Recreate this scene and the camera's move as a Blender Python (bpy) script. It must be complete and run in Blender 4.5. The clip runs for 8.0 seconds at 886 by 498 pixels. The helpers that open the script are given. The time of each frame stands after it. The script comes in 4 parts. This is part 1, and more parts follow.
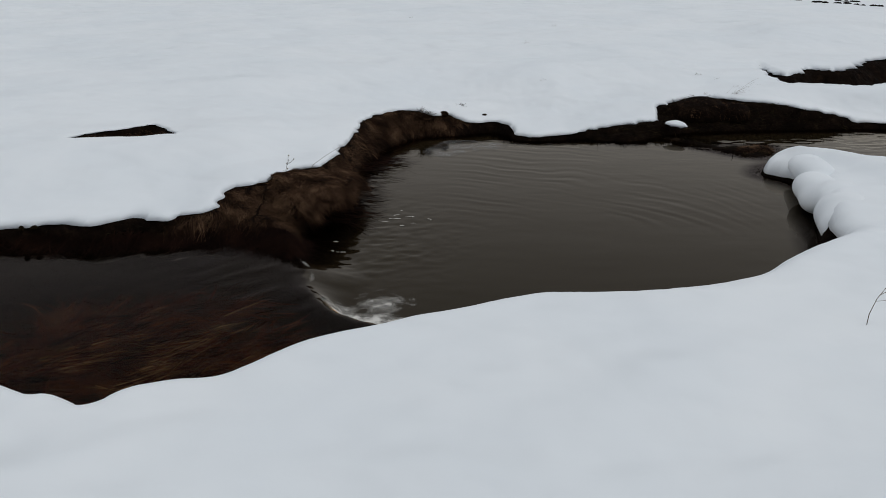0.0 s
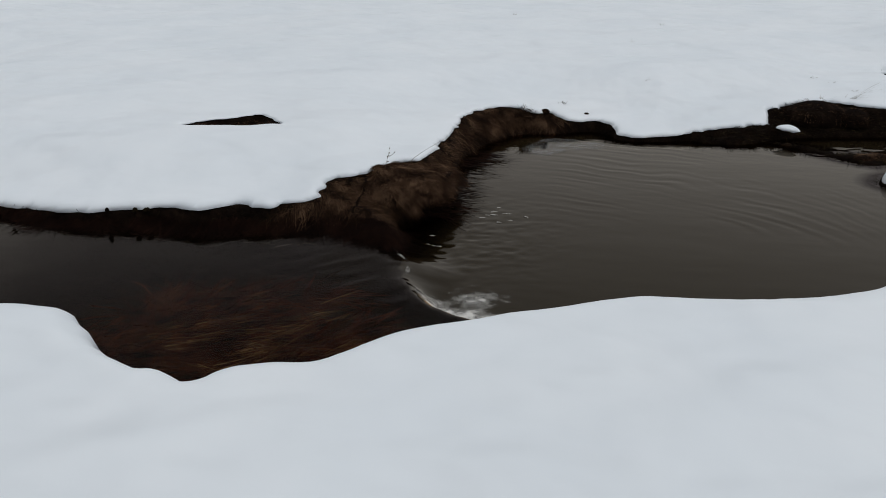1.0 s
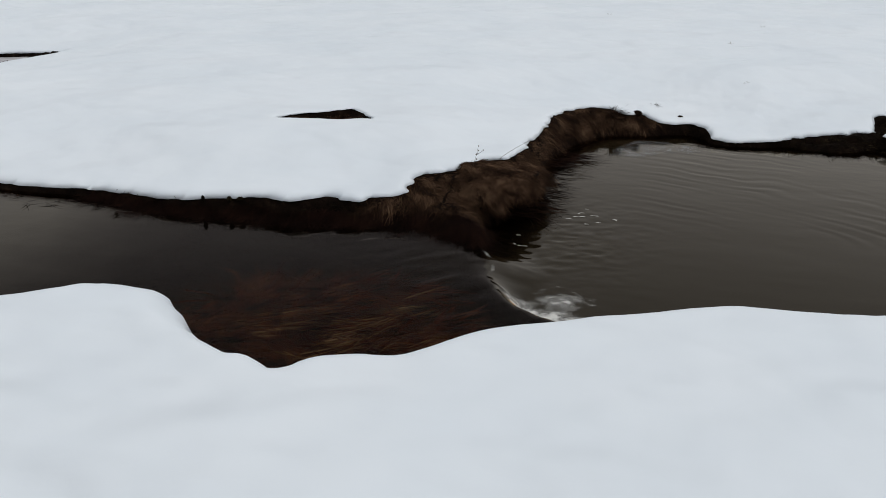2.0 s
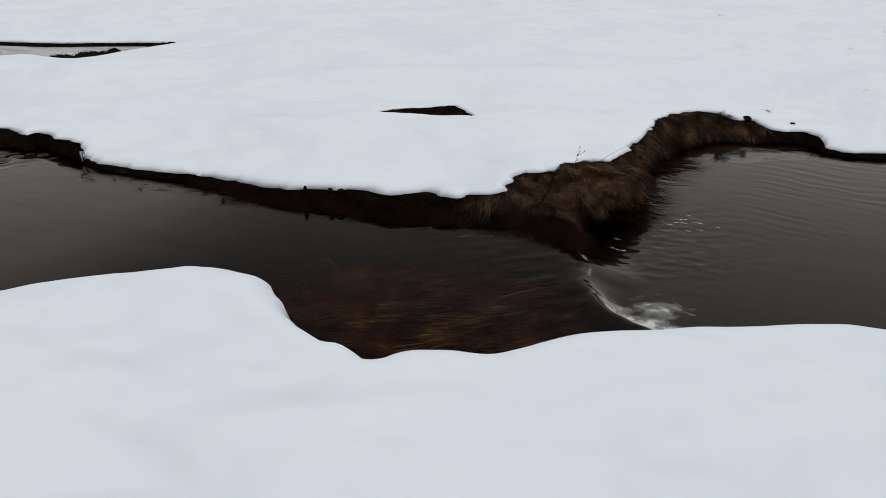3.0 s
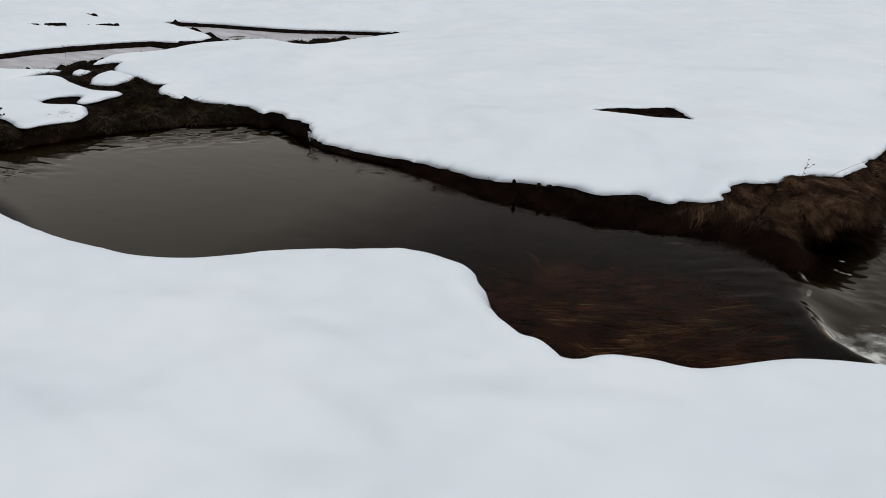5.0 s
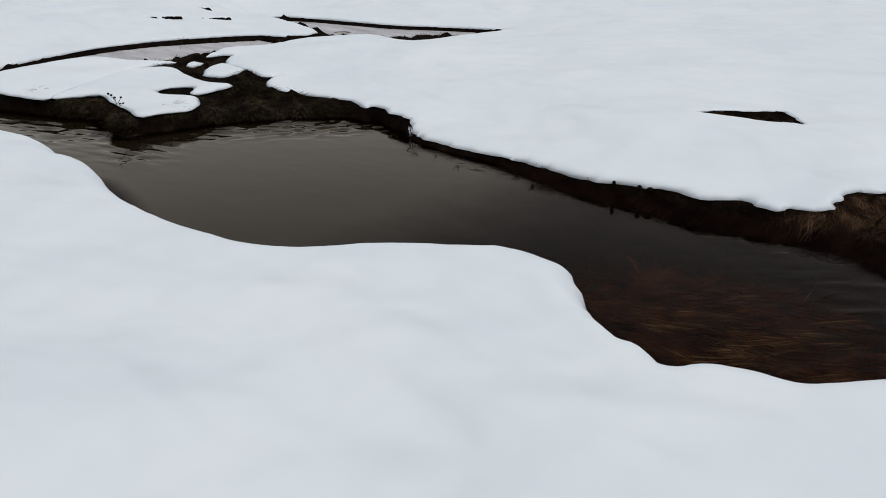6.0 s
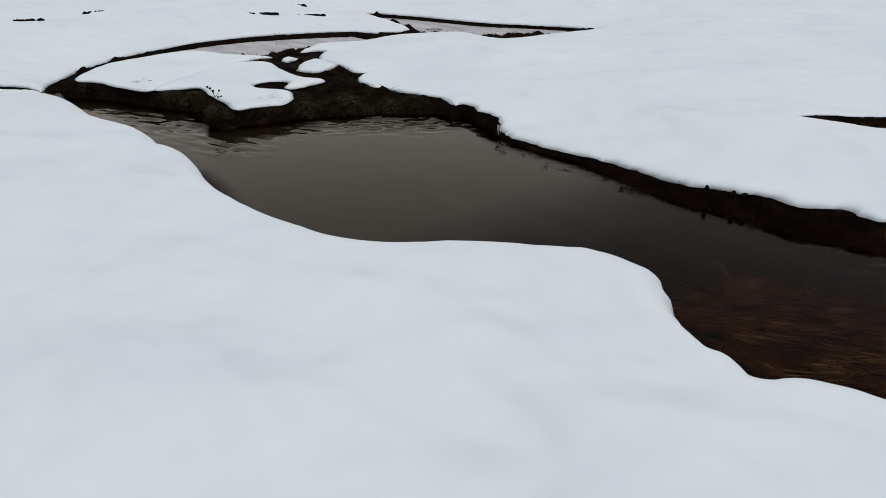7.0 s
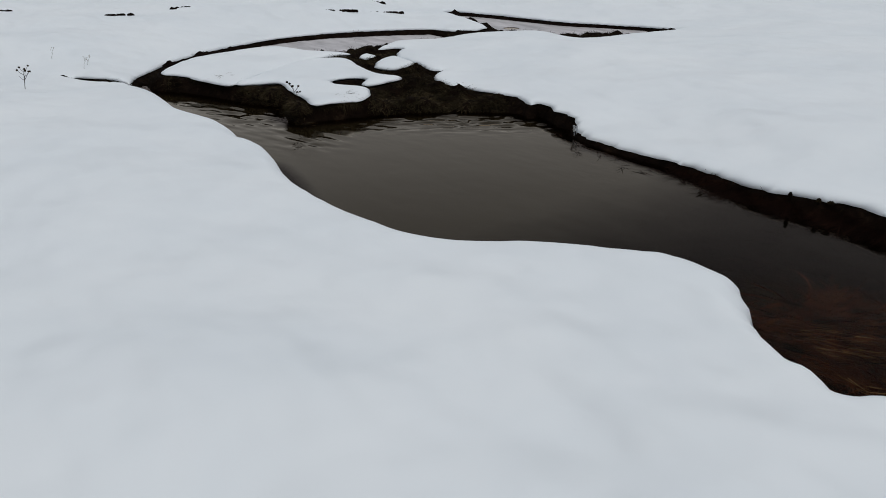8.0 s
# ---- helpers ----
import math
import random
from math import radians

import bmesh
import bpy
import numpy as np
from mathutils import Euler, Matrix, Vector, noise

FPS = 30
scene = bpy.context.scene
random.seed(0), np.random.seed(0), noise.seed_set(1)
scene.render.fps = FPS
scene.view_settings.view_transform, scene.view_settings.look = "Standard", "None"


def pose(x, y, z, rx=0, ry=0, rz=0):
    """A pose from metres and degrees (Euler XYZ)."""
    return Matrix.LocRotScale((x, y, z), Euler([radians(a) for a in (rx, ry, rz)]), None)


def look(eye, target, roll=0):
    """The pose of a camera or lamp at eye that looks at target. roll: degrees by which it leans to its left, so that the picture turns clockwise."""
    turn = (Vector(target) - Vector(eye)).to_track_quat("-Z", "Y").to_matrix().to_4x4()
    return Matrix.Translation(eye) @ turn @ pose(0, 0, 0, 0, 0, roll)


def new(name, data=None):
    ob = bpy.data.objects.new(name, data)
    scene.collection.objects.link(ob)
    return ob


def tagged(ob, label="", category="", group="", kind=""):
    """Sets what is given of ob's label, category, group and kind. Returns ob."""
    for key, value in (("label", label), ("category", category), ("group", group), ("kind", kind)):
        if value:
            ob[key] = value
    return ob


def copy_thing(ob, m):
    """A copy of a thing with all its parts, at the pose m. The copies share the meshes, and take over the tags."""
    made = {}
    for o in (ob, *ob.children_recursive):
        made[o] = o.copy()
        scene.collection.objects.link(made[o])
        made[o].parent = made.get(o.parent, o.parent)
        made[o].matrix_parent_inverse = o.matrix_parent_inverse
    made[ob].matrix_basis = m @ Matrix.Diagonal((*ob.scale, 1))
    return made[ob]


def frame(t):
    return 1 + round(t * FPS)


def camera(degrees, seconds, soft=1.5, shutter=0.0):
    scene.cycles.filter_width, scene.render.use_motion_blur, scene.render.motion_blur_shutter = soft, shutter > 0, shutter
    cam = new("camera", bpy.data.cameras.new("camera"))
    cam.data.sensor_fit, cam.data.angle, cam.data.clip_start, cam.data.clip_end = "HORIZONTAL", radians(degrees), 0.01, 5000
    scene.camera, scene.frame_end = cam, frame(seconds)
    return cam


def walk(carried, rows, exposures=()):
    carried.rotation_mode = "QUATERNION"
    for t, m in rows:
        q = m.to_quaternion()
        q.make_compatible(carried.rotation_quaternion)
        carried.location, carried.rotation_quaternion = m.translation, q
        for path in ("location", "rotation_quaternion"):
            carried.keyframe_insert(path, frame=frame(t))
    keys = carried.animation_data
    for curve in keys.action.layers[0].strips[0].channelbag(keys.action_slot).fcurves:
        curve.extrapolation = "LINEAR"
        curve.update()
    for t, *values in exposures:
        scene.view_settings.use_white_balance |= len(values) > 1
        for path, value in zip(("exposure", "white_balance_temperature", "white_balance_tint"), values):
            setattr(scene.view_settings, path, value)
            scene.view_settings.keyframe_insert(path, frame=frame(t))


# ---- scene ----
cam = camera(55.87, 8.0, 0.85)
PATH = [
    (0.0, pose(0.000, 0.000, 1.950, 68.19, 0.02, -0.01)),
    (0.5, pose(-0.010, 0.003, 1.945, 68.08, 0.08, 3.56)),
    (1.0, pose(-0.021, 0.010, 1.939, 68.01, 0.02, 6.83)),
    (1.5, pose(-0.035, 0.014, 1.935, 67.96, -0.01, 9.76)),
    (3.0, pose(-0.084, 0.025, 1.928, 67.73, -0.28, 19.68)),
    (3.5, pose(-0.100, 0.024, 1.926, 67.66, -0.32, 23.36)),
    (4.0, pose(-0.116, 0.016, 1.925, 67.59, -0.28, 27.28)),
    (4.5, pose(-0.129, 0.004, 1.929, 67.48, -0.25, 30.60)),
    (6.0, pose(-0.155, -0.031, 1.937, 67.17, 0.07, 40.62)),
    (6.5, pose(-0.167, -0.034, 1.938, 67.09, 0.21, 43.68)),
    (7.0, pose(-0.174, -0.040, 1.940, 67.03, 0.37, 46.59)),
    (7.5, pose(-0.183, -0.042, 1.940, 66.99, 0.44, 49.31)),
    (8.0, pose(-0.194, -0.047, 1.939, 66.96, 0.50, 51.67)),
]
SKY, SUN = 0.115, 0.95
EXPOSURES = [(0.0, -0.99), (0.6, -0.98), (1.0, -0.93), (1.5, -0.81), (3.5, -0.77), (6.5, -0.77), (8.0, -0.98)]
walk(cam, PATH, EXPOSURES)

# ---------------------------------------------------------------- light
world = bpy.data.worlds.new("overcast_sky")
scene.world = world
world.use_nodes = True
wn, wl_ = world.node_tree.nodes, world.node_tree.links
sky = wn.new("ShaderNodeTexSky")
sky.sky_type = "NISHITA"
sky.sun_disc = False
sky.sun_elevation = radians(50)
sky.sun_rotation = radians(95)
sky.air_density, sky.dust_density, sky.ozone_density = 1.0, 6.0, 1.0
grey = wn.new("ShaderNodeHueSaturation")
grey.inputs["Saturation"].default_value = 0.72
wl_.new(sky.outputs[0], grey.inputs["Color"])
cloud_cover = wn.new("ShaderNodeMix")
cloud_cover.data_type = "RGBA"
cloud_cover.inputs[0].default_value = 0.88
up = wn.new("ShaderNodeSeparateXYZ")
wl_.new(wn.new("ShaderNodeTexCoord").outputs["Generated"], up.inputs[0])
haze = wn.new("ShaderNodeValToRGB")
haze.color_ramp.interpolation = "EASE"
for stop, (place, tone) in zip([haze.color_ramp.elements[0], haze.color_ramp.elements[1], haze.color_ramp.elements.new(0.22)],
                               ((0.0, (0.742, 0.80, 0.90)), (0.46, (0.321, 0.35, 0.400)), (0.22, (0.722, 0.78, 0.872)))):
    stop.position, stop.color = place, (*tone, 1)
wl_.new(up.outputs[2], haze.inputs[0])
tall = wn.new("ShaderNodeVectorMath")
tall.operation = "SCALE"
tall.inputs["Scale"].default_value = 11.0
wl_.new(haze.outputs[0], tall.inputs[0])
wl_.new(tall.outputs[0], cloud_cover.inputs[7])
wl_.new(grey.outputs[0], cloud_cover.inputs[6])
wl_.new(cloud_cover.outputs[2], wn["Background"].inputs["Color"])
wn["Background"].inputs["Strength"].default_value = SKY

sun = new("sun", bpy.data.lights.new("sun", "SUN"))
sun.data.energy = SUN
sun.data.angle = radians(45)
sun.data.color = (0.97, 0.985, 1.0)
sun.matrix_world = look((30.0, -2.6, 36), (0, 0, 0))


# ---------------------------------------------------------------- materials
def material(name):
    m = bpy.data.materials.new(name)
    m.use_nodes = True
    return m, m.node_tree.nodes, m.node_tree.links, m.node_tree.nodes["Principled BSDF"]


def noise_node(n, k, scale, detail=4.0, rough=0.55, stretch=None):
    pos = n.new("ShaderNodeNewGeometry").outputs["Position"]
    if stretch:
        mp = n.new("ShaderNodeMapping")
        mp.inputs["Scale"].default_value = stretch[0]
        mp.inputs["Rotation"].default_value = stretch[1]
        k.new(pos, mp.inputs["Vector"])
        pos = mp.outputs[0]
    t = n.new("ShaderNodeTexNoise")
    t.inputs["Scale"].default_value, t.inputs["Detail"].default_value, t.inputs["Roughness"].default_value = scale, detail, rough
    k.new(pos, t.inputs["Vector"])
    return t.outputs["Fac"]


def ramp(n, k, fac, stops):
    r = n.new("ShaderNodeValToRGB")
    while len(r.color_ramp.elements) < len(stops):
        r.color_ramp.elements.new(0.5)
    for e, (p, c) in zip(r.color_ramp.elements, stops):
        e.position, e.color = p, (*c, 1)
    k.new(fac, r.inputs[0])
    return r.outputs["Color"]


def bump(n, k, heights, target):
    """heights: (socket, strength, distance), chained."""
    last = None
    for fac, s, d in heights:
        b = n.new("ShaderNodeBump")
        b.inputs["Strength"].default_value, b.inputs["Distance"].default_value = s, d
        k.new(fac, b.inputs["Height"])
        if last:
            k.new(last, b.inputs["Normal"])
        last = b.outputs[0]
    k.new(last, target)
    return last


def snow_material():
    m, n, k, p = material("snow")
    big = noise_node(n, k, 0.9, 3)
    k.new(ramp(n, k, big, [(0.3, (0.79, 0.84, 0.875)), (0.7, (0.845, 0.885, 0.91))]), p.inputs["Base Color"])
    p.inputs["Roughness"].default_value = 0.75
    p.inputs["Specular IOR Level"].default_value = 0.25
    bump(n, k, [(noise_node(n, k, 0.8, 2, 0.5, ((1.0, 1.7, 1.0), (0, 0, 0.6))), 1.0, 0.22), (noise_node(n, k, 2.2, 2), 0.40, 0.09), (noise_node(n, k, 7, 3, 0.5), 0.10, 0.03), (noise_node(n, k, 30, 4, 0.6), 0.06, 0.005),
                (noise_node(n, k, 260, 2), 0.08, 0.0015)], p.inputs["Normal"])
    return m


def earth_material():
    m, n, k, p = material("wet_earth")
    a = noise_node(n, k, 9, 8, 0.65)
    k.new(ramp(n, k, a, [(0.34, (0.004, 0.0025, 0.0018)), (0.58, (0.010, 0.006, 0.004)), (0.80, (0.034, 0.021, 0.013))]), p.inputs["Base Color"])
    p.inputs["Roughness"].default_value = 0.95
    p.inputs["Specular IOR Level"].default_value = 0.03
    bump(n, k, [(noise_node(n, k, 14, 6), 0.9, 0.05), (noise_node(n, k, 90, 5, 0.7), 0.8, 0.012)], p.inputs["Normal"])
    return m


def grass_material(name, dark, mid, light, patch=6.0):
    """Blades differ one by one and in patches."""
    m, n, k, p = material(name)
    rnd = n.new("ShaderNodeNewGeometry").outputs["Random Per Island"]
    both = n.new("ShaderNodeMath")
    both.operation = "MULTIPLY_ADD"
    both.inputs[1].default_value = 0.5
    part_ = n.new("ShaderNodeMapRange")
    part_.inputs["From Min"].default_value, part_.inputs["From Max"].default_value, part_.inputs["To Max"].default_value = 0.35, 0.65, 0.5
    k.new(noise_node(n, k, patch, 3), part_.inputs["Value"])
    k.new(rnd, both.inputs[0])
    k.new(part_.outputs[0], both.inputs[2])
    k.new(ramp(n, k, both.outputs[0], [(0.1, dark), (0.55, mid), (1.0, light)]), p.inputs["Base Color"])
    p.inputs["Roughness"].default_value = 0.95
    p.inputs["Specular IOR Level"].default_value = 0.03
    return m


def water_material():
    """Clear where shallow, clouded by brown silt where deep; the gloss colour also dims reflections where shallow. The
    depth is kept on the mesh.
    """
    m, n, k, p = material("stream_water")
    n.remove(p)
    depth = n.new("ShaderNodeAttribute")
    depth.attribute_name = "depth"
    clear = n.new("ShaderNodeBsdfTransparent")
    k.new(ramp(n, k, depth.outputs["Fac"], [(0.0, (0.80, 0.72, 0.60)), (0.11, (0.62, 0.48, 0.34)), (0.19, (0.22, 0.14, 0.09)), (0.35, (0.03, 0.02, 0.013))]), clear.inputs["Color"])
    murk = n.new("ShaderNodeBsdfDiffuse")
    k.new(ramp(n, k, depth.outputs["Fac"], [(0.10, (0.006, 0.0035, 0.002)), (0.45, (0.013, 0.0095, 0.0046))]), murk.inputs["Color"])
    level_up = n.new("ShaderNodeCombineXYZ")
    level_up.inputs[2].default_value = 1.0
    k.new(level_up.outputs[0], murk.inputs["Normal"])
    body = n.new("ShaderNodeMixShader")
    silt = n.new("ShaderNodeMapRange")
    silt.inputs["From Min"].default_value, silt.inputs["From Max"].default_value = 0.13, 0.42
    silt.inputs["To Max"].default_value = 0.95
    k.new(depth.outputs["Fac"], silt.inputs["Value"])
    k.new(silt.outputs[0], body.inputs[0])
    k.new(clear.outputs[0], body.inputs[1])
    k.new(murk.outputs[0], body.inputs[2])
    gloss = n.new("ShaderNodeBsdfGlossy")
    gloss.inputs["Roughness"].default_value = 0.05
    # sky reflection toned by colour: dimmed over shallow water, browned throughout
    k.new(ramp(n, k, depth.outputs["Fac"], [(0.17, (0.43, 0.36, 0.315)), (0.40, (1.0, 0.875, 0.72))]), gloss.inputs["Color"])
    fres = n.new("ShaderNodeFresnel")
    fres.inputs["IOR"].default_value = 1.26
    steep = n.new("ShaderNodeMath")
    steep.operation = "POWER"
    steep.inputs[1].default_value = 1.5
    k.new(fres.outputs[0], steep.inputs[0])
    sheen = n.new("ShaderNodeMath")
    sheen.operation, sheen.use_clamp = "MULTIPLY", True
    sheen.inputs[1].default_value = 2.8
    k.new(steep.outputs[0], sheen.inputs[0])
    mix = n.new("ShaderNodeMixShader")
    k.new(sheen.outputs[0], mix.inputs[0])
    k.new(body.outputs[0], mix.inputs[1])
    k.new(gloss.outputs[0], mix.inputs[2])
    nrm = bump(n, k, [(noise_node(n, k, 1.4, 3, 0.5, ((1.0, 2.2, 1.0), (0, 0, 0.5))), 0.08, 0.04),
                      (noise_node(n, k, 7, 3, 0.5, ((0.9, 1.4, 1.0), (0, 0, -0.3))), 0.025, 0.015)], gloss.inputs["Normal"])
    k.new(nrm, fres.inputs["Normal"])
    k.new(mix.outputs[0], n["Material Output"].inputs["Surface"])
    return m


def foam_material():
    m, n, k, p = material("white_foam")
    p.inputs["Base Color"].default_value = (0.70, 0.69, 0.65, 1)
    p.inputs["Roughness"].default_value = 0.6
    amount = n.new("ShaderNodeAttribute")
    amount.attribute_name = "amount"
    streak = noise_node(n, k, 11, 6, 0.6, ((1.0, 1.2, 1.0), (0, 0, -0.6)))
    add = n.new("ShaderNodeMath")
    add.operation = "ADD"
    k.new(amount.outputs["Fac"], add.inputs[0])
    k.new(streak, add.inputs[1])
    k.new(ramp(n, k, add.outputs[0], [(0.58, (0, 0, 0)), (0.85, (0.30, 0.30, 0.30)), (1.25, (0.9, 0.9, 0.9))]), p.inputs["Alpha"])
    return m


def ice_material():
    m, n, k, p = material("thin_ice")
    p.inputs["Base Color"].default_value = (0.45, 0.46, 0.47, 1)
    p.inputs["Roughness"].default_value = 0.3
    a = noise_node(n, k, 6, 4)
    k.new(ramp(n, k, a, [(0.35, (0.01, 0.01, 0.01)), (0.7, (0.10, 0.10, 0.10))]), p.inputs["Alpha"])
    return m


SNOW, EARTH, WATER, FOAM, ICE = snow_material(), earth_material(), water_material(), foam_material(), ice_material()
TURF = grass_material("dead_turf", (0.006, 0.0035, 0.0022), (0.042, 0.0225, 0.013), (0.215, 0.13, 0.076), 6.0)
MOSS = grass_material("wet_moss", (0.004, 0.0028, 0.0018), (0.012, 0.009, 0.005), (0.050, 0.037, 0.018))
REED = grass_material("drowned_weed", (0.004, 0.0015, 0.001), (0.046, 0.0125, 0.007), (0.135, 0.050, 0.024), 5.0)
STRAW = grass_material("drowned_straw", (0.030, 0.014, 0.007), (0.11, 0.062, 0.028), (0.36, 0.24, 0.12), 5.0)
FRINGE = grass_material("wet_fringe", (0.004, 0.002, 0.0014), (0.010, 0.0044, 0.003), (0.026, 0.012, 0.0075), 5.0)
SEDGE = grass_material("dead_sedge", (0.008, 0.0065, 0.004), (0.034, 0.027, 0.014), (0.10, 0.076, 0.042), 5.0)
STALK = grass_material("dry_stalk", (0.05, 0.035, 0.02), (0.10, 0.07, 0.045), (0.17, 0.13, 0.08))

# ---------------------------------------------------------------- plan of the place: x, y and the height of the snow's rim
NEAR_UPSTREAM = [(-8.47, 2.68, 0.08), (-8.20, 2.72, 0.08), (-7.92, 2.72, 0.08), (-7.36, 2.65, 0.08), (-7.00, 2.68, 0.08), 
    (-6.69, 2.73, 0.08), (-6.40, 2.71, 0.08), (-6.12, 2.65, 0.08), (-5.87, 2.68, 0.08), (-5.65, 2.65, 0.08), 
    (-5.30, 2.55, 0.08), (-5.18, 2.51, 0.08), (-4.92, 2.45, 0.08), (-4.63, 2.42, 0.08), (-4.34, 2.41, 0.08), 
    (-4.09, 2.42, 0.08), (-3.89, 2.45, 0.08), (-3.72, 2.47, 0.08), (-3.59, 2.52, 0.08), (-3.46, 2.59, 0.08)]
NEAR_BEND = [(-3.32, 2.72, 0.08), (-3.19, 2.88, 0.08), (-3.03, 3.02, 0.08), (-2.83, 3.16, 0.08), (-2.66, 3.28, 0.08), 
    (-2.50, 3.34, 0.08), (-2.32, 3.35, 0.08), (-2.17, 3.32, 0.08), (-2.06, 3.24, 0.08), (-1.98, 3.14, 0.08),
    (-1.91, 3.05, 0.08), (-1.81, 2.97, 0.08), (-1.70, 2.91, 0.08), (-1.61, 2.86, 0.08), 
    (-1.57, 2.86, 0.08), (-1.52, 2.87, 0.08), (-1.42, 2.82, 0.08), (-1.37, 2.78, 0.08)]
NEAR_POOL = [(-1.36, 2.81, 0.08), (-1.29, 2.88, 0.08), (-1.20, 2.93, 0.08), (-1.07, 2.97, 0.08), (-0.94, 2.99, 0.08), 
    (-0.88, 3.04, 0.08), (-0.79, 3.14, 0.08), (-0.69, 3.25, 0.08), (-0.56, 3.33, 0.08), (-0.46, 3.38, 0.08), 
    (-0.31, 3.45, 0.08), (-0.16, 3.53, 0.08), (-0.00, 3.59, 0.08), (0.22, 3.69, 0.08), (0.42, 3.77, 0.08), 
    (0.57, 3.79, 0.08), (0.80, 3.79, 0.08), (1.07, 3.82, 0.08), (1.35, 3.89, 0.08), (1.58, 3.99, 0.08), (1.71, 4.10, 0.08), 
    (1.84, 4.23, 0.08)]
LOBES = [(2.50, 4.90, 0.04), (2.53, 5.12, 0.04), (2.64, 5.45, 0.03), (2.76, 5.80, 0.02), (2.90, 6.15, -0.03),
    (2.97, 6.45, -0.06), (2.90, 6.66, -0.09), (2.75, 6.85, -0.10), (2.78, 6.97, -0.08)]
LOBES_BACK = [(2.86, 7.08, -0.05), (2.97, 7.10, 0.0), (3.10, 6.98, 0.06), (3.32, 6.72, 0.08), (3.55, 6.45, 0.10)]
OUTFLOW_FAR = [(4.55, 8.54, -0.06), (4.27, 8.57, -0.06), (4.21, 8.63, -0.01), (3.87, 8.63, 0.05), (3.54, 8.73, 0.09), 
    (3.23, 8.85, 0.10), (3.03, 9.00, 0.10), (2.67, 9.00, 0.10), (2.41, 8.81, 0.09), (2.26, 8.75, 0.06), (2.23, 8.52, -0.02)]
POOL_FAR = [(2.05, 8.40, -0.02), (1.81, 8.32, -0.03), (1.51, 8.21, -0.04), (1.21, 8.10, -0.07), (0.92, 8.05, -0.08), 
    (0.73, 8.10, -0.08), (0.69, 8.26, -0.04), (0.56, 8.45, -0.02), (0.38, 8.38, -0.02), (0.24, 8.38, -0.01), 
    (0.06, 8.54, 0.03), (0.01, 8.75, 0.05), (-0.02, 8.43, 0.05), (-0.11, 8.38, 0.06), (-0.25, 8.48, 0.08), 
    (-0.48, 8.39, 0.10)]
MOUND_EDGE = [(-0.69, 8.09, 0.12), (-0.76, 7.72, 0.14), (-0.78, 7.29, 0.15), (-0.78, 7.02, 0.15), (-0.84, 6.72, 0.16), 
    (-0.86, 6.50, 0.16), (-0.89, 6.20, 0.17), (-1.02, 6.07, 0.18), (-1.15, 5.85, 0.19), (-1.33, 5.64, 0.19), 
    (-1.49, 5.51, 0.18), (-1.50, 5.32, 0.16), (-1.52, 5.18, 0.14), (-1.62, 5.16, 0.13), (-1.74, 5.18, 0.12), 
    (-1.76, 5.12, 0.11)]
RUN_FAR = [(-1.83, 5.06, 0.12), (-2.01, 5.11, 0.12), (-2.24, 4.97, 0.12), (-2.52, 5.02, 0.11), (-2.64, 4.98, 0.10), 
    (-2.85, 4.96, 0.09), (-3.06, 4.93, 0.08), (-3.26, 4.96, 0.07), (-3.54, 5.02, 0.06), (-3.84, 5.07, 0.06), 
    (-3.85, 5.08, 0.05), (-4.40, 5.08, 0.04), (-4.79, 5.11, 0.04), (-5.01, 5.20, 0.04)]
SOIL_EDGE = [(-5.15, 5.31, 0.12), (-5.35, 5.34, 0.12), (-5.55, 5.43, 0.12), (-5.73, 5.46, 0.12), (-5.74, 5.34, 0.12), 
    (-5.99, 5.45, 0.12), (-6.22, 5.44, 0.12), (-6.46, 5.36, 0.12), (-6.65, 5.37, 0.12), (-6.81, 5.28, 0.12), 
    (-7.03, 5.31, 0.12), (-7.32, 5.42, 0.12), (-7.45, 5.68, 0.14), (-7.58, 5.58, 0.14), (-7.93, 5.69, 0.14), 
    (-8.21, 5.73, 0.14), (-8.53, 5.81, 0.14), (-8.80, 6.05, 0.14), (-8.85, 6.24, 0.14), (-8.99, 6.08, 0.14), 
    (-9.08, 5.92, 0.14), (-9.36, 6.38, 0.14), (-9.27, 6.69, 0.14), (-9.15, 6.97, 0.14)]
FAR_BEND = [(-9.33, 7.62, 0.12), (-9.12, 8.17, 0.12), (-8.80, 8.53, 0.12), (-8.02, 8.50, 0.12), (-7.83, 9.31, 0.12), 
    (-7.67, 10.04, 0.12), (-8.01, 10.43, 0.06), (-8.77, 10.18, 0.06), (-9.59, 9.81, 0.06), (-10.45, 9.64, 0.06), 
    (-11.25, 9.48, 0.06), (-11.81, 9.19, 0.06), (-10.56, 8.67, 0.10), (-9.71, 8.28, 0.10)]
FAR_REACH = [(-10.05, 7.89, 0.06), (-10.40, 7.74, 0.06), (-10.70, 7.33, 0.06), (-11.03, 6.54, 0.06), (-11.16, 5.68, 0.06), 
    (-11.03, 5.09, 0.06), (-10.83, 4.50, 0.06), (-10.57, 4.04, 0.06), (-10.33, 3.69, 0.06), (-9.93, 3.30, 0.06), 
    (-9.68, 3.04, 0.06)]
ISLE_LONG = [(-9.29, 3.19, 0.15), (-9.60, 3.42, 0.15), (-9.94, 3.83, 0.15), (-10.04, 4.30, 0.15), (-10.10, 4.72, 0.15), 
    (-9.94, 5.03, 0.15), (-9.45, 5.16, 0.15), (-8.99, 5.44, 0.15), (-8.99, 5.21, 0.15), (-8.92, 4.89, 0.15), 
    (-8.77, 4.48, 0.15), (-8.45, 3.89, 0.15), (-8.24, 3.52, 0.15), (-8.70, 3.37, 0.15), (-9.05, 3.32, 0.15)]
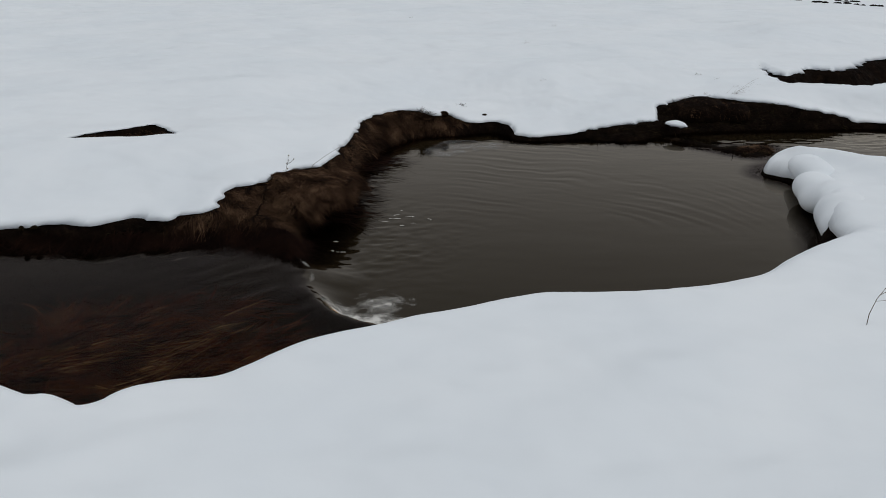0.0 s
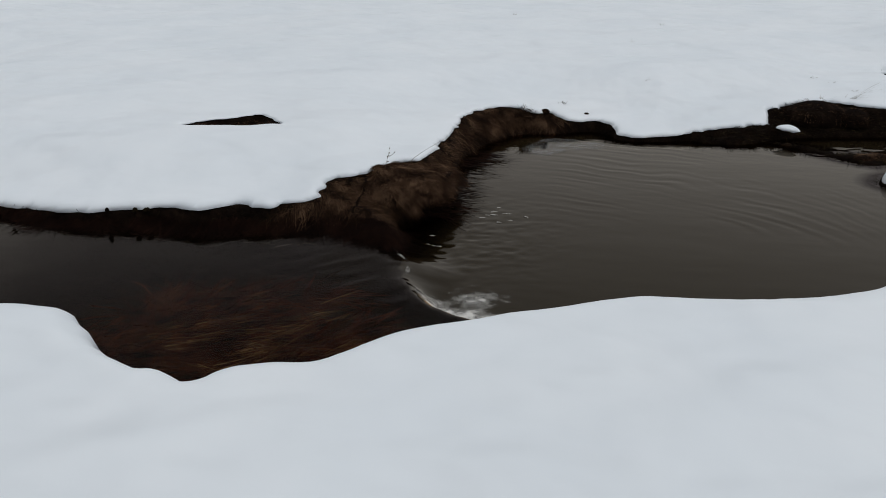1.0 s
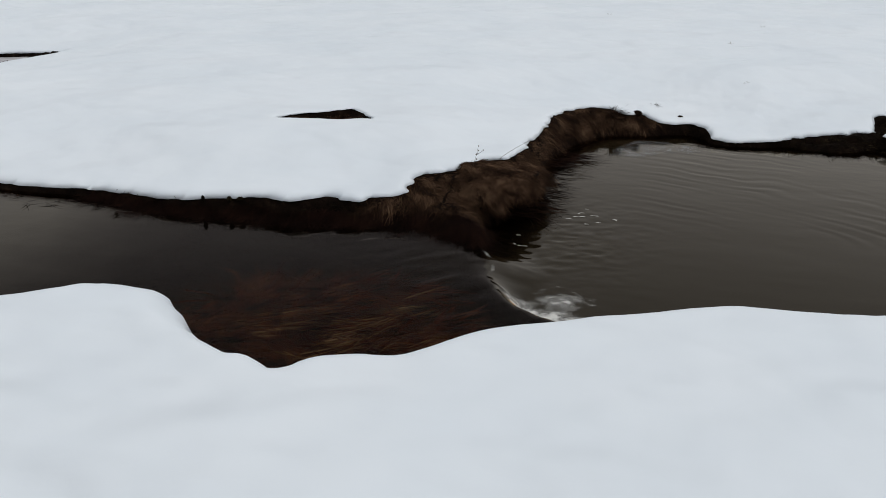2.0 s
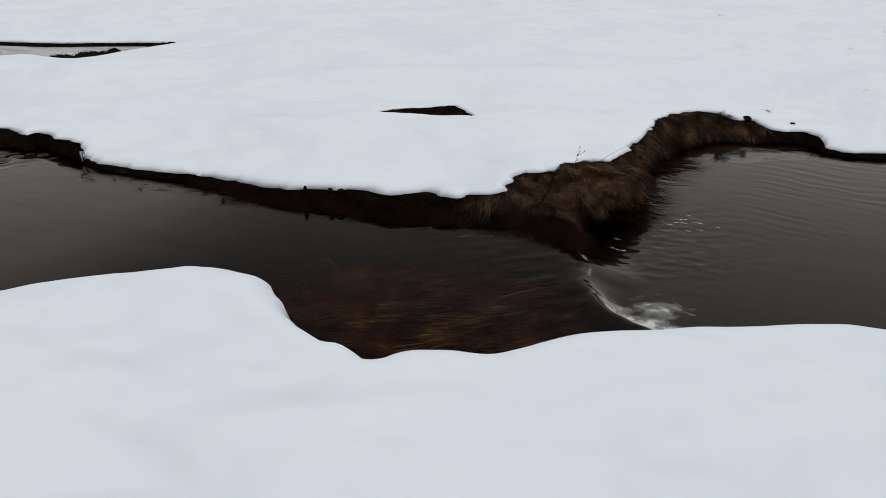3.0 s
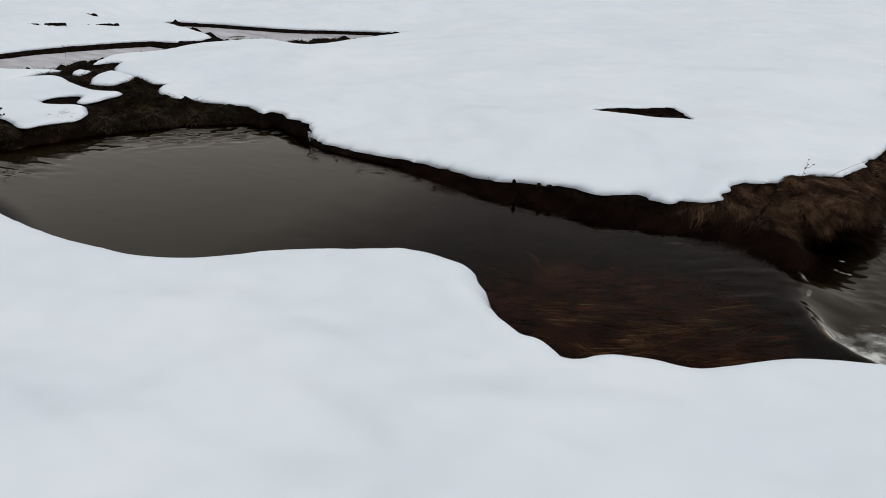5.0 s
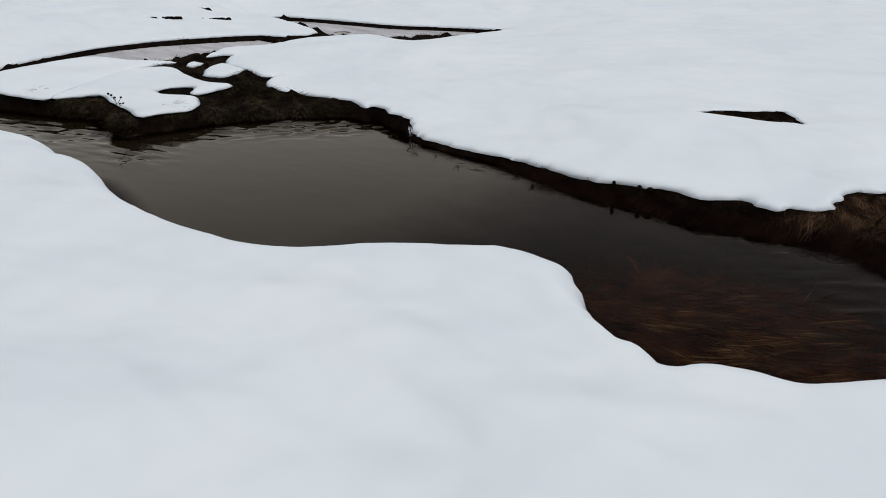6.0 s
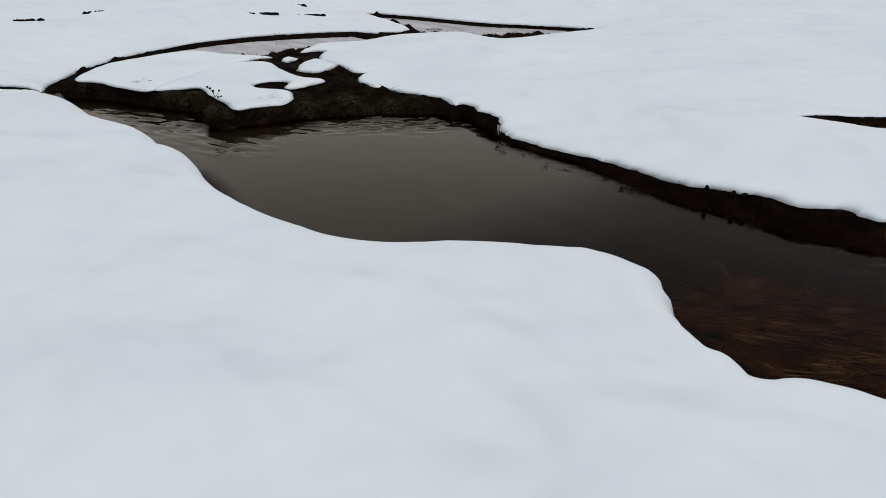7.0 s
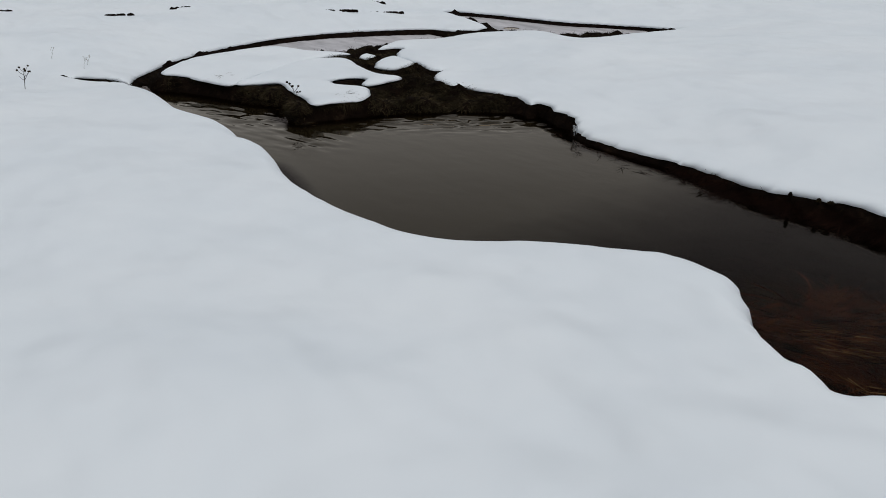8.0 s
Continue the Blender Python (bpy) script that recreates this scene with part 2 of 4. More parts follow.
ISLE_FRONT = [(-8.26, 3.58, 0.15), (-8.47, 3.90, 0.15), (-8.74, 4.31, 0.15), (-8.94, 4.71, 0.15), (-8.87, 5.06, 0.15), 
    (-8.64, 5.22, 0.15), (-8.17, 5.07, 0.15), (-7.73, 5.00, 0.15), (-7.41, 5.09, 0.15), (-7.31, 4.86, 0.15), 
    (-7.30, 4.61, 0.15), (-7.40, 4.58, 0.15), (-7.60, 4.74, 0.15), (-7.77, 4.63, 0.15), (-7.74, 4.44, 0.15), 
    (-7.53, 4.38, 0.15), (-7.21, 4.51, 0.15), (-6.96, 4.38, 0.15), (-6.77, 4.15, 0.15), (-6.87, 3.97, 0.15), 
    (-6.92, 3.73, 0.15), (-7.24, 3.79, 0.15), (-7.66, 3.87, 0.15), (-8.01, 3.96, 0.15), (-8.09, 3.78, 0.15)]
ISLE_SMALL = [(-8.21, 5.27, 0.12), (-8.53, 5.59, 0.12), (-8.57, 5.82, 0.12), (-8.22, 5.78, 0.12), (-8.04, 5.72, 0.12), 
    (-7.94, 5.37, 0.12)]
ISLE_TINY = [(-8.93, 5.53, 0.10), (-9.03, 5.71, 0.10), (-8.78, 5.70, 0.10), (-8.77, 5.54, 0.10)]
PATCH = [(2.23, 8.26, 0.00), (2.32, 8.34, 0.00), (2.40, 8.31, 0.00), (2.42, 8.14, 0.00), (2.33, 8.14, 0.00)]
HOLE = [(-2.90, 6.46, 0.29), (-2.62, 6.49, 0.29), (-2.40, 6.51, 0.29), (-2.24, 6.60, 0.29), (-2.19, 6.68, 0.285), (-2.36, 6.93, 0.275), (-2.50, 7.06, 0.275),
    (-2.58, 7.00, 0.275), (-2.70, 6.88, 0.275), (-2.84, 6.80, 0.28), (-2.98, 6.56, 0.29)]
GULLY = [(4.20, 11.27, 0.08), (4.17, 10.67, 0.08), (4.34, 10.47, 0.08), (4.77, 11.00, 0.08), (4.86, 10.88, 0.08), 
    (5.23, 10.88, 0.08), (5.76, 11.54, 0.08), (6.19, 11.83, 0.08), (8.60, 13.60, 0.10), (7.40, 10.60, 0.14), 
    (5.08, 9.59, 0.14), (4.72, 9.36, 0.14), (4.27, 9.49, 0.14), (3.89, 9.66, 0.14)]
W_RUN = [(-9.25, 3.07), (-8.87, 3.29), (-8.32, 3.49), (-7.92, 3.61), (-7.62, 3.77), (-7.22, 3.58), (-6.94, 3.58), (-6.90, 3.73), 
    (-6.83, 3.94), (-6.75, 4.20), (-6.67, 4.47), (-6.49, 4.74), (-6.28, 5.06), (-5.98, 5.31), (-5.70, 5.48), (-5.48, 5.56), 
    (-5.22, 5.40), (-4.80, 5.15), (-4.38, 5.06), (-3.83, 5.07), (-3.57, 5.04), (-3.28, 4.98), (-3.02, 4.94), (-2.60, 4.99), 
    (-2.16, 4.98), (-1.77, 5.03), (-1.39, 5.07), (-1.13, 5.07), (-1.04, 4.98), (-0.91, 4.79)]
W_POOL = [(-0.95, 5.02), (-1.02, 5.28), (-1.00, 5.52), (-0.90, 5.74), (-0.83, 6.0), (-0.80, 6.35), (-0.74, 6.86), (-0.72, 7.20), (-0.63, 7.50), (-0.55, 7.73), (-0.42, 7.99), (-0.26, 8.16), (-0.07, 8.25), (0.18, 8.26), (0.43, 8.40), (0.63, 8.28), (0.91, 8.24), (1.15, 8.23), (1.73, 8.00), (2.04, 8.12), (2.32, 8.30), (2.94, 8.45), (3.60, 8.48), (4.55, 8.52)]
LEDGE = [(2.16, 8.19), (2.55, 7.92), (2.79, 7.78), (3.11, 7.77), (2.95, 7.45), (2.72, 7.56), (2.50, 7.80)]
W_REACH = [(-10.98, 5.14), (-11.06, 5.99), (-10.82, 6.80), (-10.16, 7.87), (-9.67, 7.33), (-9.84, 6.72), (-9.81, 6.14), 
    (-9.99, 5.54), (-10.34, 5.07)]
W_BEND = [(-11.83, 9.52), (-10.61, 9.92), (-9.80, 10.03), (-8.77, 10.45), (-8.26, 10.17), (-8.81, 9.00), (-9.62, 8.64), 
    (-10.77, 8.95)]

WEIR = [(-2.2, 6.2), (-0.98, 4.86), (-0.76, 4.36), (-0.60, 4.04), (-0.43, 3.90), (-0.27, 3.76), (0.1, 2.9), (1.0, 0.0)]
POOL_LEVEL = -0.12


def smooth_line(points, per, closed=True):
    """Points along a Catmull-Rom curve."""
    p = np.array(points, float)
    q = np.vstack([p[-1:], p, p[:2]]) if closed else np.vstack([p[:1], p, p[-1:]])
    out = []
    for i in range(1, len(q) - 2):
        a, b, c, d = q[i - 1:i + 3]
        for s in np.arange(per) / per:
            out.append(0.5 * (2 * b + (c - a) * s + (2 * a - 5 * b + 4 * c - d) * s * s + (3 * b - a - 3 * c + d) * s ** 3))
    return np.array(out)


def distance(px, py, line, closed=True):
    """Distance to a polyline, and which side (even-odd) for a closed one."""
    a = line[:, :2]
    b = np.roll(a, -1, 0)
    if not closed:
        a, b = a[:-1], b[:-1]
    best, inside = np.full(px.shape, 1e9), np.zeros(px.shape, bool)
    for (x0, y0), (x1, y1) in zip(a, b):
        dx, dy = x1 - x0, y1 - y0
        u = np.clip(((px - x0) * dx + (py - y0) * dy) / (dx * dx + dy * dy + 1e-12), 0, 1)
        best = np.minimum(best, (px - x0 - u * dx) ** 2 + (py - y0 - u * dy) ** 2)
        if closed and y0 != y1:
            inside ^= ((y0 > py) != (y1 > py)) & (px < dx * (py - y0) / dy + x0)
    return np.sqrt(best), inside


def value_noise(x, y, scale, seed):
    """Smooth noise from -1 to 1."""
    x, y = x * scale + seed * 17.3, y * scale - seed * 9.1
    ix, iy = np.floor(x), np.floor(y)
    fx, fy = x - ix, y - iy
    fx, fy = fx * fx * fx * (fx * (6 * fx - 15) + 10), fy * fy * fy * (fy * (6 * fy - 15) + 10)

    def cell(i, j):
        s = np.sin(i * 127.1 + j * 311.7 + seed * 74.7) * 43758.5453
        return (s - np.floor(s)) * 2 - 1
    top = cell(ix, iy) * (1 - fx) + cell(ix + 1, iy) * fx
    low = cell(ix, iy + 1) * (1 - fx) + cell(ix + 1, iy + 1) * fx
    return top * (1 - fy) + low * fy


def step(a, b, v):
    s = np.clip((v - a) / (b - a), 0, 1)
    return s * s * (3 - 2 * s)


def xyz(points, depth, width, rough):
    """Rim rows: x, y, rim height, snow depth, width of the rounding, raggedness."""
    return [(p[0], p[1], p[2], depth, width, rough) for p in points]


near = xyz(NEAR_UPSTREAM, 0.20, 0.22, 0.004) + xyz(NEAR_BEND[:4], 0.20, 0.21, 0.004) + xyz(NEAR_BEND[4:13], 0.20, 0.20, 0.016) + xyz(NEAR_BEND[13:], 0.20, 0.21, 0.004) + xyz(NEAR_POOL, 0.20, 0.22, 0.004) + xyz([(2.08, 4.43, 0.07), (2.36, 4.66, 0.05)], 0.22, 0.24, 0.004)
lobes = xyz(LOBES, 0.13, 0.14, 0.01) + xyz(LOBES_BACK, 0.08, 0.12, 0.01) + xyz([(4.2, 6.05, 0.15), (6.5, 5.4, 0.17)], 0.08, 0.18, 0.01)
# last row: a slit cut in the snow to draw a crease's shade line
far = xyz([(6.5, 8.4, -0.02)] + OUTFLOW_FAR + POOL_FAR + MOUND_EDGE, 0.035, 0.09, 0.03) + xyz(RUN_FAR, 0.05, 0.11, 0.02) \
    + xyz(SOIL_EDGE, 0.04, 0.14, 0.02) + xyz(FAR_BEND + FAR_REACH + [(-9.2, 2.82, 0.1)], 0.04, 0.16, 0.01) \
    + xyz([(-9.48, 2.76, 0.11), (-9.74, 2.60, 0.11), (-10.00, 2.41, 0.11), (-10.17, 2.34, 0.11), (-9.88, 2.41, 0.11), (-9.55, 2.52, 0.11), (-9.32, 2.68, 0.11)], 0.03, 0.06, 0.004)
MAIN = smooth_line(near + lobes + far, 4)
HOLE_L = smooth_line(xyz(HOLE[:4], 0.04, 0.08, 0.004) + xyz(HOLE[4:], 0.008, 0.06, 0.012), 5)
GULLY_L = smooth_line(xyz(GULLY, 0.05, 0.10, 0.05), 4)
ISLES = [smooth_line(xyz(p, d, w, 0.01), 4) for p, d, w in
         ((ISLE_LONG, 0.045, 0.26), (ISLE_FRONT, 0.04, 0.22), (ISLE_SMALL, 0.045, 0.15), (ISLE_TINY, 0.04, 0.1), (PATCH, 0.03, 0.07))]
shift = [(x, y - 0.05) for x, y, z in NEAR_UPSTREAM + NEAR_BEND + NEAR_POOL]
WATERS = [smooth_line(shift + [(2.2, 4.45), (2.56, 4.85), (2.70, 5.4), (2.92, 6.1), (3.02, 6.5), (2.86, 6.86), (2.95, 7.15), (3.5, 6.75), (6.5, 5.5), (6.5, 8.4)]
                      + W_POOL[::-1] + W_RUN[::-1] + [(-9.6, 3.1), (-9.2, 2.85)], 3),
          smooth_line(W_REACH, 4), smooth_line(W_BEND, 4)]
LEDGE_L = smooth_line(LEDGE, 3)
WEIR_L = smooth_line(WEIR, 5, False)


def rim_fields(px, py, lines):
    """Rim height, snow depth, rounding width and raggedness, blended from the nearest rims."""
    pts = np.vstack([l[::2] for l in lines])
    total, acc = np.zeros(px.shape), np.zeros((4,) + px.shape)
    for x, y, *v in pts:
        w = 1 / ((px - x) ** 2 + (py - y) ** 2 + 0.003) ** 2
        total += w
        for i in range(4):
            acc[i] += w * v[i]
    return acc / total


def snow_base(x, y):
    far_off = step(12, 60, np.hypot(x, y))
    return (0.30 + 0.07 * value_noise(x, y, 0.45, 1) + (0.015 + 0.035 * step(4.0, 2.0, y)) * value_noise(x * 0.6 + y * 0.5, y * 1.3 - x * 0.6, 1.2, 2) + 0.007 * value_noise(x, y, 2.6, 7)
            + 0.003 * value_noise(x, y, 6.0, 3)
            - 0.07 * np.exp(-((x - 3.5) ** 2 + (y - 6.1) ** 2) / 0.6) + far_off * 0.8 * value_noise(x, y, 0.02, 4))


def below_weir(x, y):
    """Metres past the weir's lip, positive on the pool's side."""
    d, _ = distance(x, y, WEIR_L, False)
    closed = np.vstack([WEIR_L[:, :2], [(60, 0), (60, 60), (-2.2, 60)]])
    _, side = distance(x, y, closed)
    return np.where(side, d, -d)


def water_level(x, y):
    s = below_weir(x, y)
    soft = step(4.0, 4.7, y)
    return POOL_LEVEL * step(-0.03 - 0.12 * soft, 0.12 + 0.30 * soft, s)


def height_at(px, py, grid_x, grid_y, field):
    """Height of a gridded surface at points, from its four neighbours."""
    i = np.clip(np.searchsorted(grid_x, px) - 1, 0, len(grid_x) - 2)
    j = np.clip(np.searchsorted(grid_y, py) - 1, 0, len(grid_y) - 2)
    u_, v_ = (px - grid_x[i]) / (grid_x[i + 1] - grid_x[i]), (py - grid_y[j]) / (grid_y[j + 1] - grid_y[j])
    return (field[j, i] * (1 - u_) * (1 - v_) + field[j, i + 1] * u_ * (1 - v_) + field[j + 1, i] * (1 - u_) * v_ + field[j + 1, i + 1] * u_ * v_)


def grid_lines(lo, core0, core1, hi, fine, out, reach):
    """Uneven grid: fine in the core, coarser to lo and hi, then growing to the horizon."""
    g = list(np.arange(core0, core1, fine))
    left, s = [core0], fine
    while left[-1] > -reach:
        s = min(s * 1.05, out) if left[-1] > lo else s * 1.35
        left.append(left[-1] - s)
    right, s = [g[-1]], fine
    while right[-1] < reach:
        s = min(s * 1.05, out) if right[-1] < hi else s * 1.35
        right.append(right[-1] + s)
    return np.array(left[:0:-1] + g + right[1:])


def mesh_object(name, verts, faces, mat, parent=None):
    me = bpy.data.meshes.new(name)
    me.from_pydata([tuple(v) for v in verts], [], faces)
    me.materials.append(mat)
    me.shade_smooth()
    me.update()
    ob = new(name, me)
    if parent:
        ob.parent = parent
    return ob


def cells(keep):
    """Quads of a grid whose four corners are kept; index arrays."""
    ny, nx = keep.shape
    idx = np.arange(nx * ny).reshape(ny, nx)
    ok = keep[:-1, :-1] & keep[1:, :-1] & keep[:-1, 1:] & keep[1:, 1:]
    return np.stack([idx[:-1, :-1][ok], idx[:-1, 1:][ok], idx[1:, 1:][ok], idx[1:, :-1][ok]], 1)


def snow_sheet(name, X, Y, d, rim, base, drop, mat):
    """A snow cover with a rounded rim where d (metres inside the snow) reaches nought, and a skirt tucked under it."""
    gy, gx = np.gradient(d, Y[:, 0], X[0, :])
    g = np.maximum(np.hypot(gx, gy), 0.3)
    cell = np.maximum(np.gradient(X[0, :])[None, :], np.gradient(Y[:, 0])[:, None]) * np.ones_like(d)
    keep = d > -0.5 * cell
    quads = cells(keep)
    held = np.zeros(d.size, int)
    np.add.at(held, quads.ravel(), 1)
    snap = (held.reshape(d.shape) < 4) & (d < 1.6 * cell)
    PX, PY = X - np.where(snap, d * gx / g ** 2, 0), Y - np.where(snap, d * gy / g ** 2, 0)
    dd = np.where(snap, 0, np.maximum(d, 0))
    zr, depth, width, _ = rim
    c = 1 - np.clip(dd / width, 0, 1)
    top = zr + depth * np.sqrt(np.maximum(1 - c * c, 0))
    Z = top + (base - zr - depth) * step(0.1, 1.9, dd)
    verts = np.stack([PX.ravel(), PY.ravel(), Z.ravel()], 1)
    used = np.unique(quads)
    order = -np.ones(verts.shape[0], int)
    order[used] = np.arange(len(used))
    quads, verts = order[quads], verts[used]
    # skirt
    e = np.vstack([quads[:, [0, 1]], quads[:, [1, 2]], quads[:, [2, 3]], quads[:, [3, 0]]])
    key = np.sort(e, 1)
    _, first, count = np.unique(key[:, 0].astype(np.int64) * 10 ** 7 + key[:, 1], return_index=True, return_counts=True)
    rimes = e[first[count == 1]]
    flat_d, flat_gx, flat_gy = d.ravel()[used], (gx / g).ravel()[used], (gy / g).ravel()[used]
    rimes = rimes[(flat_d[rimes[:, 0]] < 0.3) & (flat_d[rimes[:, 1]] < 0.3)]
    ring = np.unique(rimes)
    low = verts[ring].copy()
    low[:, 0] += flat_gx[ring] * 0.07
    low[:, 1] += flat_gy[ring] * 0.07
    low[:, 2] -= drop
    where = {v: i + len(verts) for i, v in enumerate(ring)}
    faces = quads.tolist() + [[b, a, where[a], where[b]] for a, b in rimes.tolist()]
    return mesh_object(name, np.vstack([verts, low]), faces, mat)


# ---------------------------------------------------------------- snow field, to the horizon
gx_, gy_ = grid_lines(-15, -9.4, 4.6, 9, 0.03, 0.07, 900), grid_lines(-2, 2.1, 8.9, 20, 0.03, 0.07, 900)
X, Y = np.meshgrid(gx_, gy_)
near_box = (X > -14) & (X < 9.5) & (Y > 0.5) & (Y < 14)
bx, by = X[near_box], Y[near_box]
dist, inside = distance(bx, by, MAIN)
d_hole, in_hole = distance(bx, by, HOLE_L)
d_gully, in_gully = distance(bx, by, GULLY_L)
rim_box = rim_fields(bx, by, [MAIN, HOLE_L, GULLY_L])
rag = rim_box[3] * (0.6 * value_noise(bx, by, 6, 5) + 0.9 * value_noise(bx, by, 14, 6))
open_ = np.minimum(np.minimum(np.where(inside, -dist, dist), np.where(in_hole, -d_hole, d_hole)), np.where(in_gully, -d_gully, d_gully)) + rag
D = np.full(X.shape, 5.0)
D[near_box] = open_
RIM = np.stack([np.full(X.shape, v) for v in (0.15, 0.13, 0.2, 0.01)])
for i in range(4):
    RIM[i][near_box] = rim_box[i]
snow = snow_sheet("snow_field", X, Y, D, RIM, snow_base(X, Y), 0.02, SNOW)
tagged(snow, "smooth thawing white snow over a flat meadow", "snow", kind="structure")

# ---------------------------------------------------------------- snow islands in the wet soil
isle_words = ("long low snow island between two stream arms", "lobed snow patch lying on dark wet soil",
              "small rounded snow cushion on dark soil", "tiny snow remnant on dark soil", "small snow scrap on the turf bank")
for line, words in zip(ISLES, isle_words):
    lo, hi = line[:, :2].min(0) - 0.15, line[:, :2].max(0) + 0.15
    s = 0.03 if hi[0] - lo[0] > 0.8 else 0.015
    IX, IY = np.meshgrid(np.arange(lo[0], hi[0], s), np.arange(lo[1], hi[1], s))
    di, ins = distance(IX, IY, line)
    rim_i = rim_fields(IX, IY, [line])
    di = np.where(ins, di, -di) + 0.012 * value_noise(IX, IY, 8, 8)
    one = snow_sheet("snow_patch", IX, IY, di, rim_i, rim_i[0] + rim_i[1] + 0.02 * value_noise(IX, IY, 2, 9), 0.025, SNOW)
    tagged(one, words, "snow patch", group="snow patches in the stream bend")

# ---------------------------------------------------------------- melting snow lumps that lean over the pool
lumps = bpy.data.meshes.new("snow_overhang")
bm = bmesh.new()
for x, y, z, rx, ry, rz in ((3.03, 6.70, 0.03, 0.16, 0.18, 0.09), (2.98, 6.46, 0.03, 0.15, 0.24, 0.12), (2.83, 6.06, 0.03, 0.15, 0.22, 0.12),
                            (2.75, 5.88, 0.00, 0.11, 0.14, 0.10), (2.88, 5.76, 0.05, 0.18, 0.24, 0.12), (2.78, 5.42, 0.03, 0.19, 0.25, 0.15),
                            (2.67, 5.29, 0.01, 0.12, 0.14, 0.13), (2.78, 5.10, 0.05, 0.18, 0.20, 0.13)):
    blob = bmesh.ops.create_icosphere(bm, subdivisions=3, radius=1.0)["verts"]
    for v in blob:
        q = 1 + 0.12 * noise.noise(v.co * 1.7 + Vector((x * 9, y * 9, 0)))
        v.co = Vector((x + v.co.x * rx * q * 1.14, y + v.co.y * ry * q * 1.14, z - 0.02 + v.co.z * rz * q * 1.14))
bm.to_mesh(lumps)
bm.free()
lumps.materials.append(SNOW)
lump_ob = new("snow_overhang", lumps)
merge = lump_ob.modifiers.new("merge", "REMESH")
merge.mode, merge.voxel_size, merge.use_smooth_shade = "VOXEL", 0.02, True
even = lump_ob.modifiers.new("even", "SMOOTH")
even.factor, even.iterations = 0.8, 60
tagged(lump_ob, "rounded melting snow lumps overhanging the dark pool", "snow", kind="structure")

# ---------------------------------------------------------------- soil, banks and stream bed
ex = np.array([v for v in grid_lines(-13.5, -9.4, 4.6, 8.5, 0.035, 0.05, 15) if -12.6 < v < 8.8])
ey = np.array([v for v in grid_lines(1.5, 2.1, 8.8, 14, 0.035, 0.05, 15) if 1.6 < v < 13.9])
EX, EY = np.meshgrid(ex, ey)
dist, inside = distance(EX, EY, MAIN)
d_hole, in_hole = distance(EX, EY, HOLE_L)
d_gully, in_gully = distance(EX, EY, GULLY_L)
rim_e = rim_fields(EX, EY, [MAIN, HOLE_L, GULLY_L])
free = np.maximum(np.maximum(np.where(inside, dist, -dist), np.where(in_hole, d_hole, -d_hole)), np.where(in_gully, d_gully, -d_gully))
wet = np.full(EX.shape, -9.0)
for line in WATERS:
    dw, iw = distance(EX, EY, line)
    wet = np.maximum(wet, np.where(iw, dw, -dw))
dl, il = distance(EX, EY, LEDGE_L)
wet = np.minimum(wet, np.where(il, -dl, dl))
wet = np.minimum(wet, free - np.where(EX < -9.3, 0.06, 0.02))
level = water_level(EX, EY)
dry = np.maximum(-wet, 0)
u = np.where(free > 0, dry / (dry + np.maximum(free, 0) + 1e-6), 1.0)
clod = 0.6 * value_noise(EX, EY, 5, 11) + 0.5 * value_noise(EX, EY, 11, 12) + 0.3 * value_noise(EX, EY, 24, 13)
bank = level + (rim_e[0] - level) * u ** np.where((EX < -5.0) & (EX > -6.95) & (EY > 3.4), 0.5, np.where(EX < -5.6, 1.1, np.where((EX > -1.25) & (EX < -0.4) & (EY > 5.05) & (EY < 6.5), 0.4, 0.85))) + clod * np.where(EX < -5.5, 0.075, 0.05) * np.clip(dry / 0.08, 0, 1) * np.clip(free / 0.06 + 0.3, 0, 1)
bank = np.where(il, POOL_LEVEL + 0.002 + 0.014 * np.clip(dl / 0.1, 0, 1) + 0.014 * clod, bank)
pit = np.where(in_gully, np.clip(d_gully, 0, 0.3), 0)
bank = bank - 0.8 * pit - np.where(in_hole, np.clip(d_hole, 0, 0.05) - 0.04 * clod * np.clip(d_hole / 0.08, 0, 1), 0)
for line in ISLES:
    d_i, in_i = distance(EX, EY, line)
    far_i = np.where(in_i, 0, d_i)
    hug = np.exp(-(far_i / 0.16) ** 2) * np.clip(dry / 0.06, 0, 1)
    sit = line[0, 2] - np.where(in_i, 0.035, 0.012)
    bank = np.where(far_i < 0.06, np.minimum(bank, sit), bank)
    bank = bank + (np.maximum(sit + 0.02 * clod * (far_i > 0.05), bank) - bank) * hug
weedy = np.exp(-(((EX + 1.45) / 1.0) ** 2 + ((EY - 3.5) / 0.70) ** 2) ** 1.5)
# shallow by the mound: puts the turf lip's shade into the depth-driven water colour
deep = np.minimum(np.maximum(wet, 0) * (2.0 - 1.3 * np.exp(-((EX + 0.80) ** 2 + (EY - 5.4) ** 2) / 0.25)), 0.62) * (1 - 0.72 * weedy)
deep = np.where(weedy > 0.15, np.minimum(np.maximum(deep, 0.07), np.maximum(wet, 0) * 2), deep)
deep = np.where(below_weir(EX, EY) < 0, np.minimum(deep, 0.17 - 0.11 * np.clip(weedy * 1.6, 0, 1) + 0.45 * step(2.6, 5.2, -EX)), deep)
bed = level - 0.01 - deep + 0.02 * clod - 0.07 * np.exp(-((below_weir(EX, EY) - 0.03) / 0.13) ** 2) * np.clip(wet / 0.1, 0, 1)
EZ = np.where(wet > 0, bed, bank) - 0.02 * step(0.0, 0.08, -free)
keep = free > -0.45
quads = cells(keep)
used = np.unique(quads)
order = -np.ones(EX.size, int)
order[used] = np.arange(len(used))
verts = np.stack([EX.ravel(), EY.ravel(), EZ.ravel()], 1)[used]
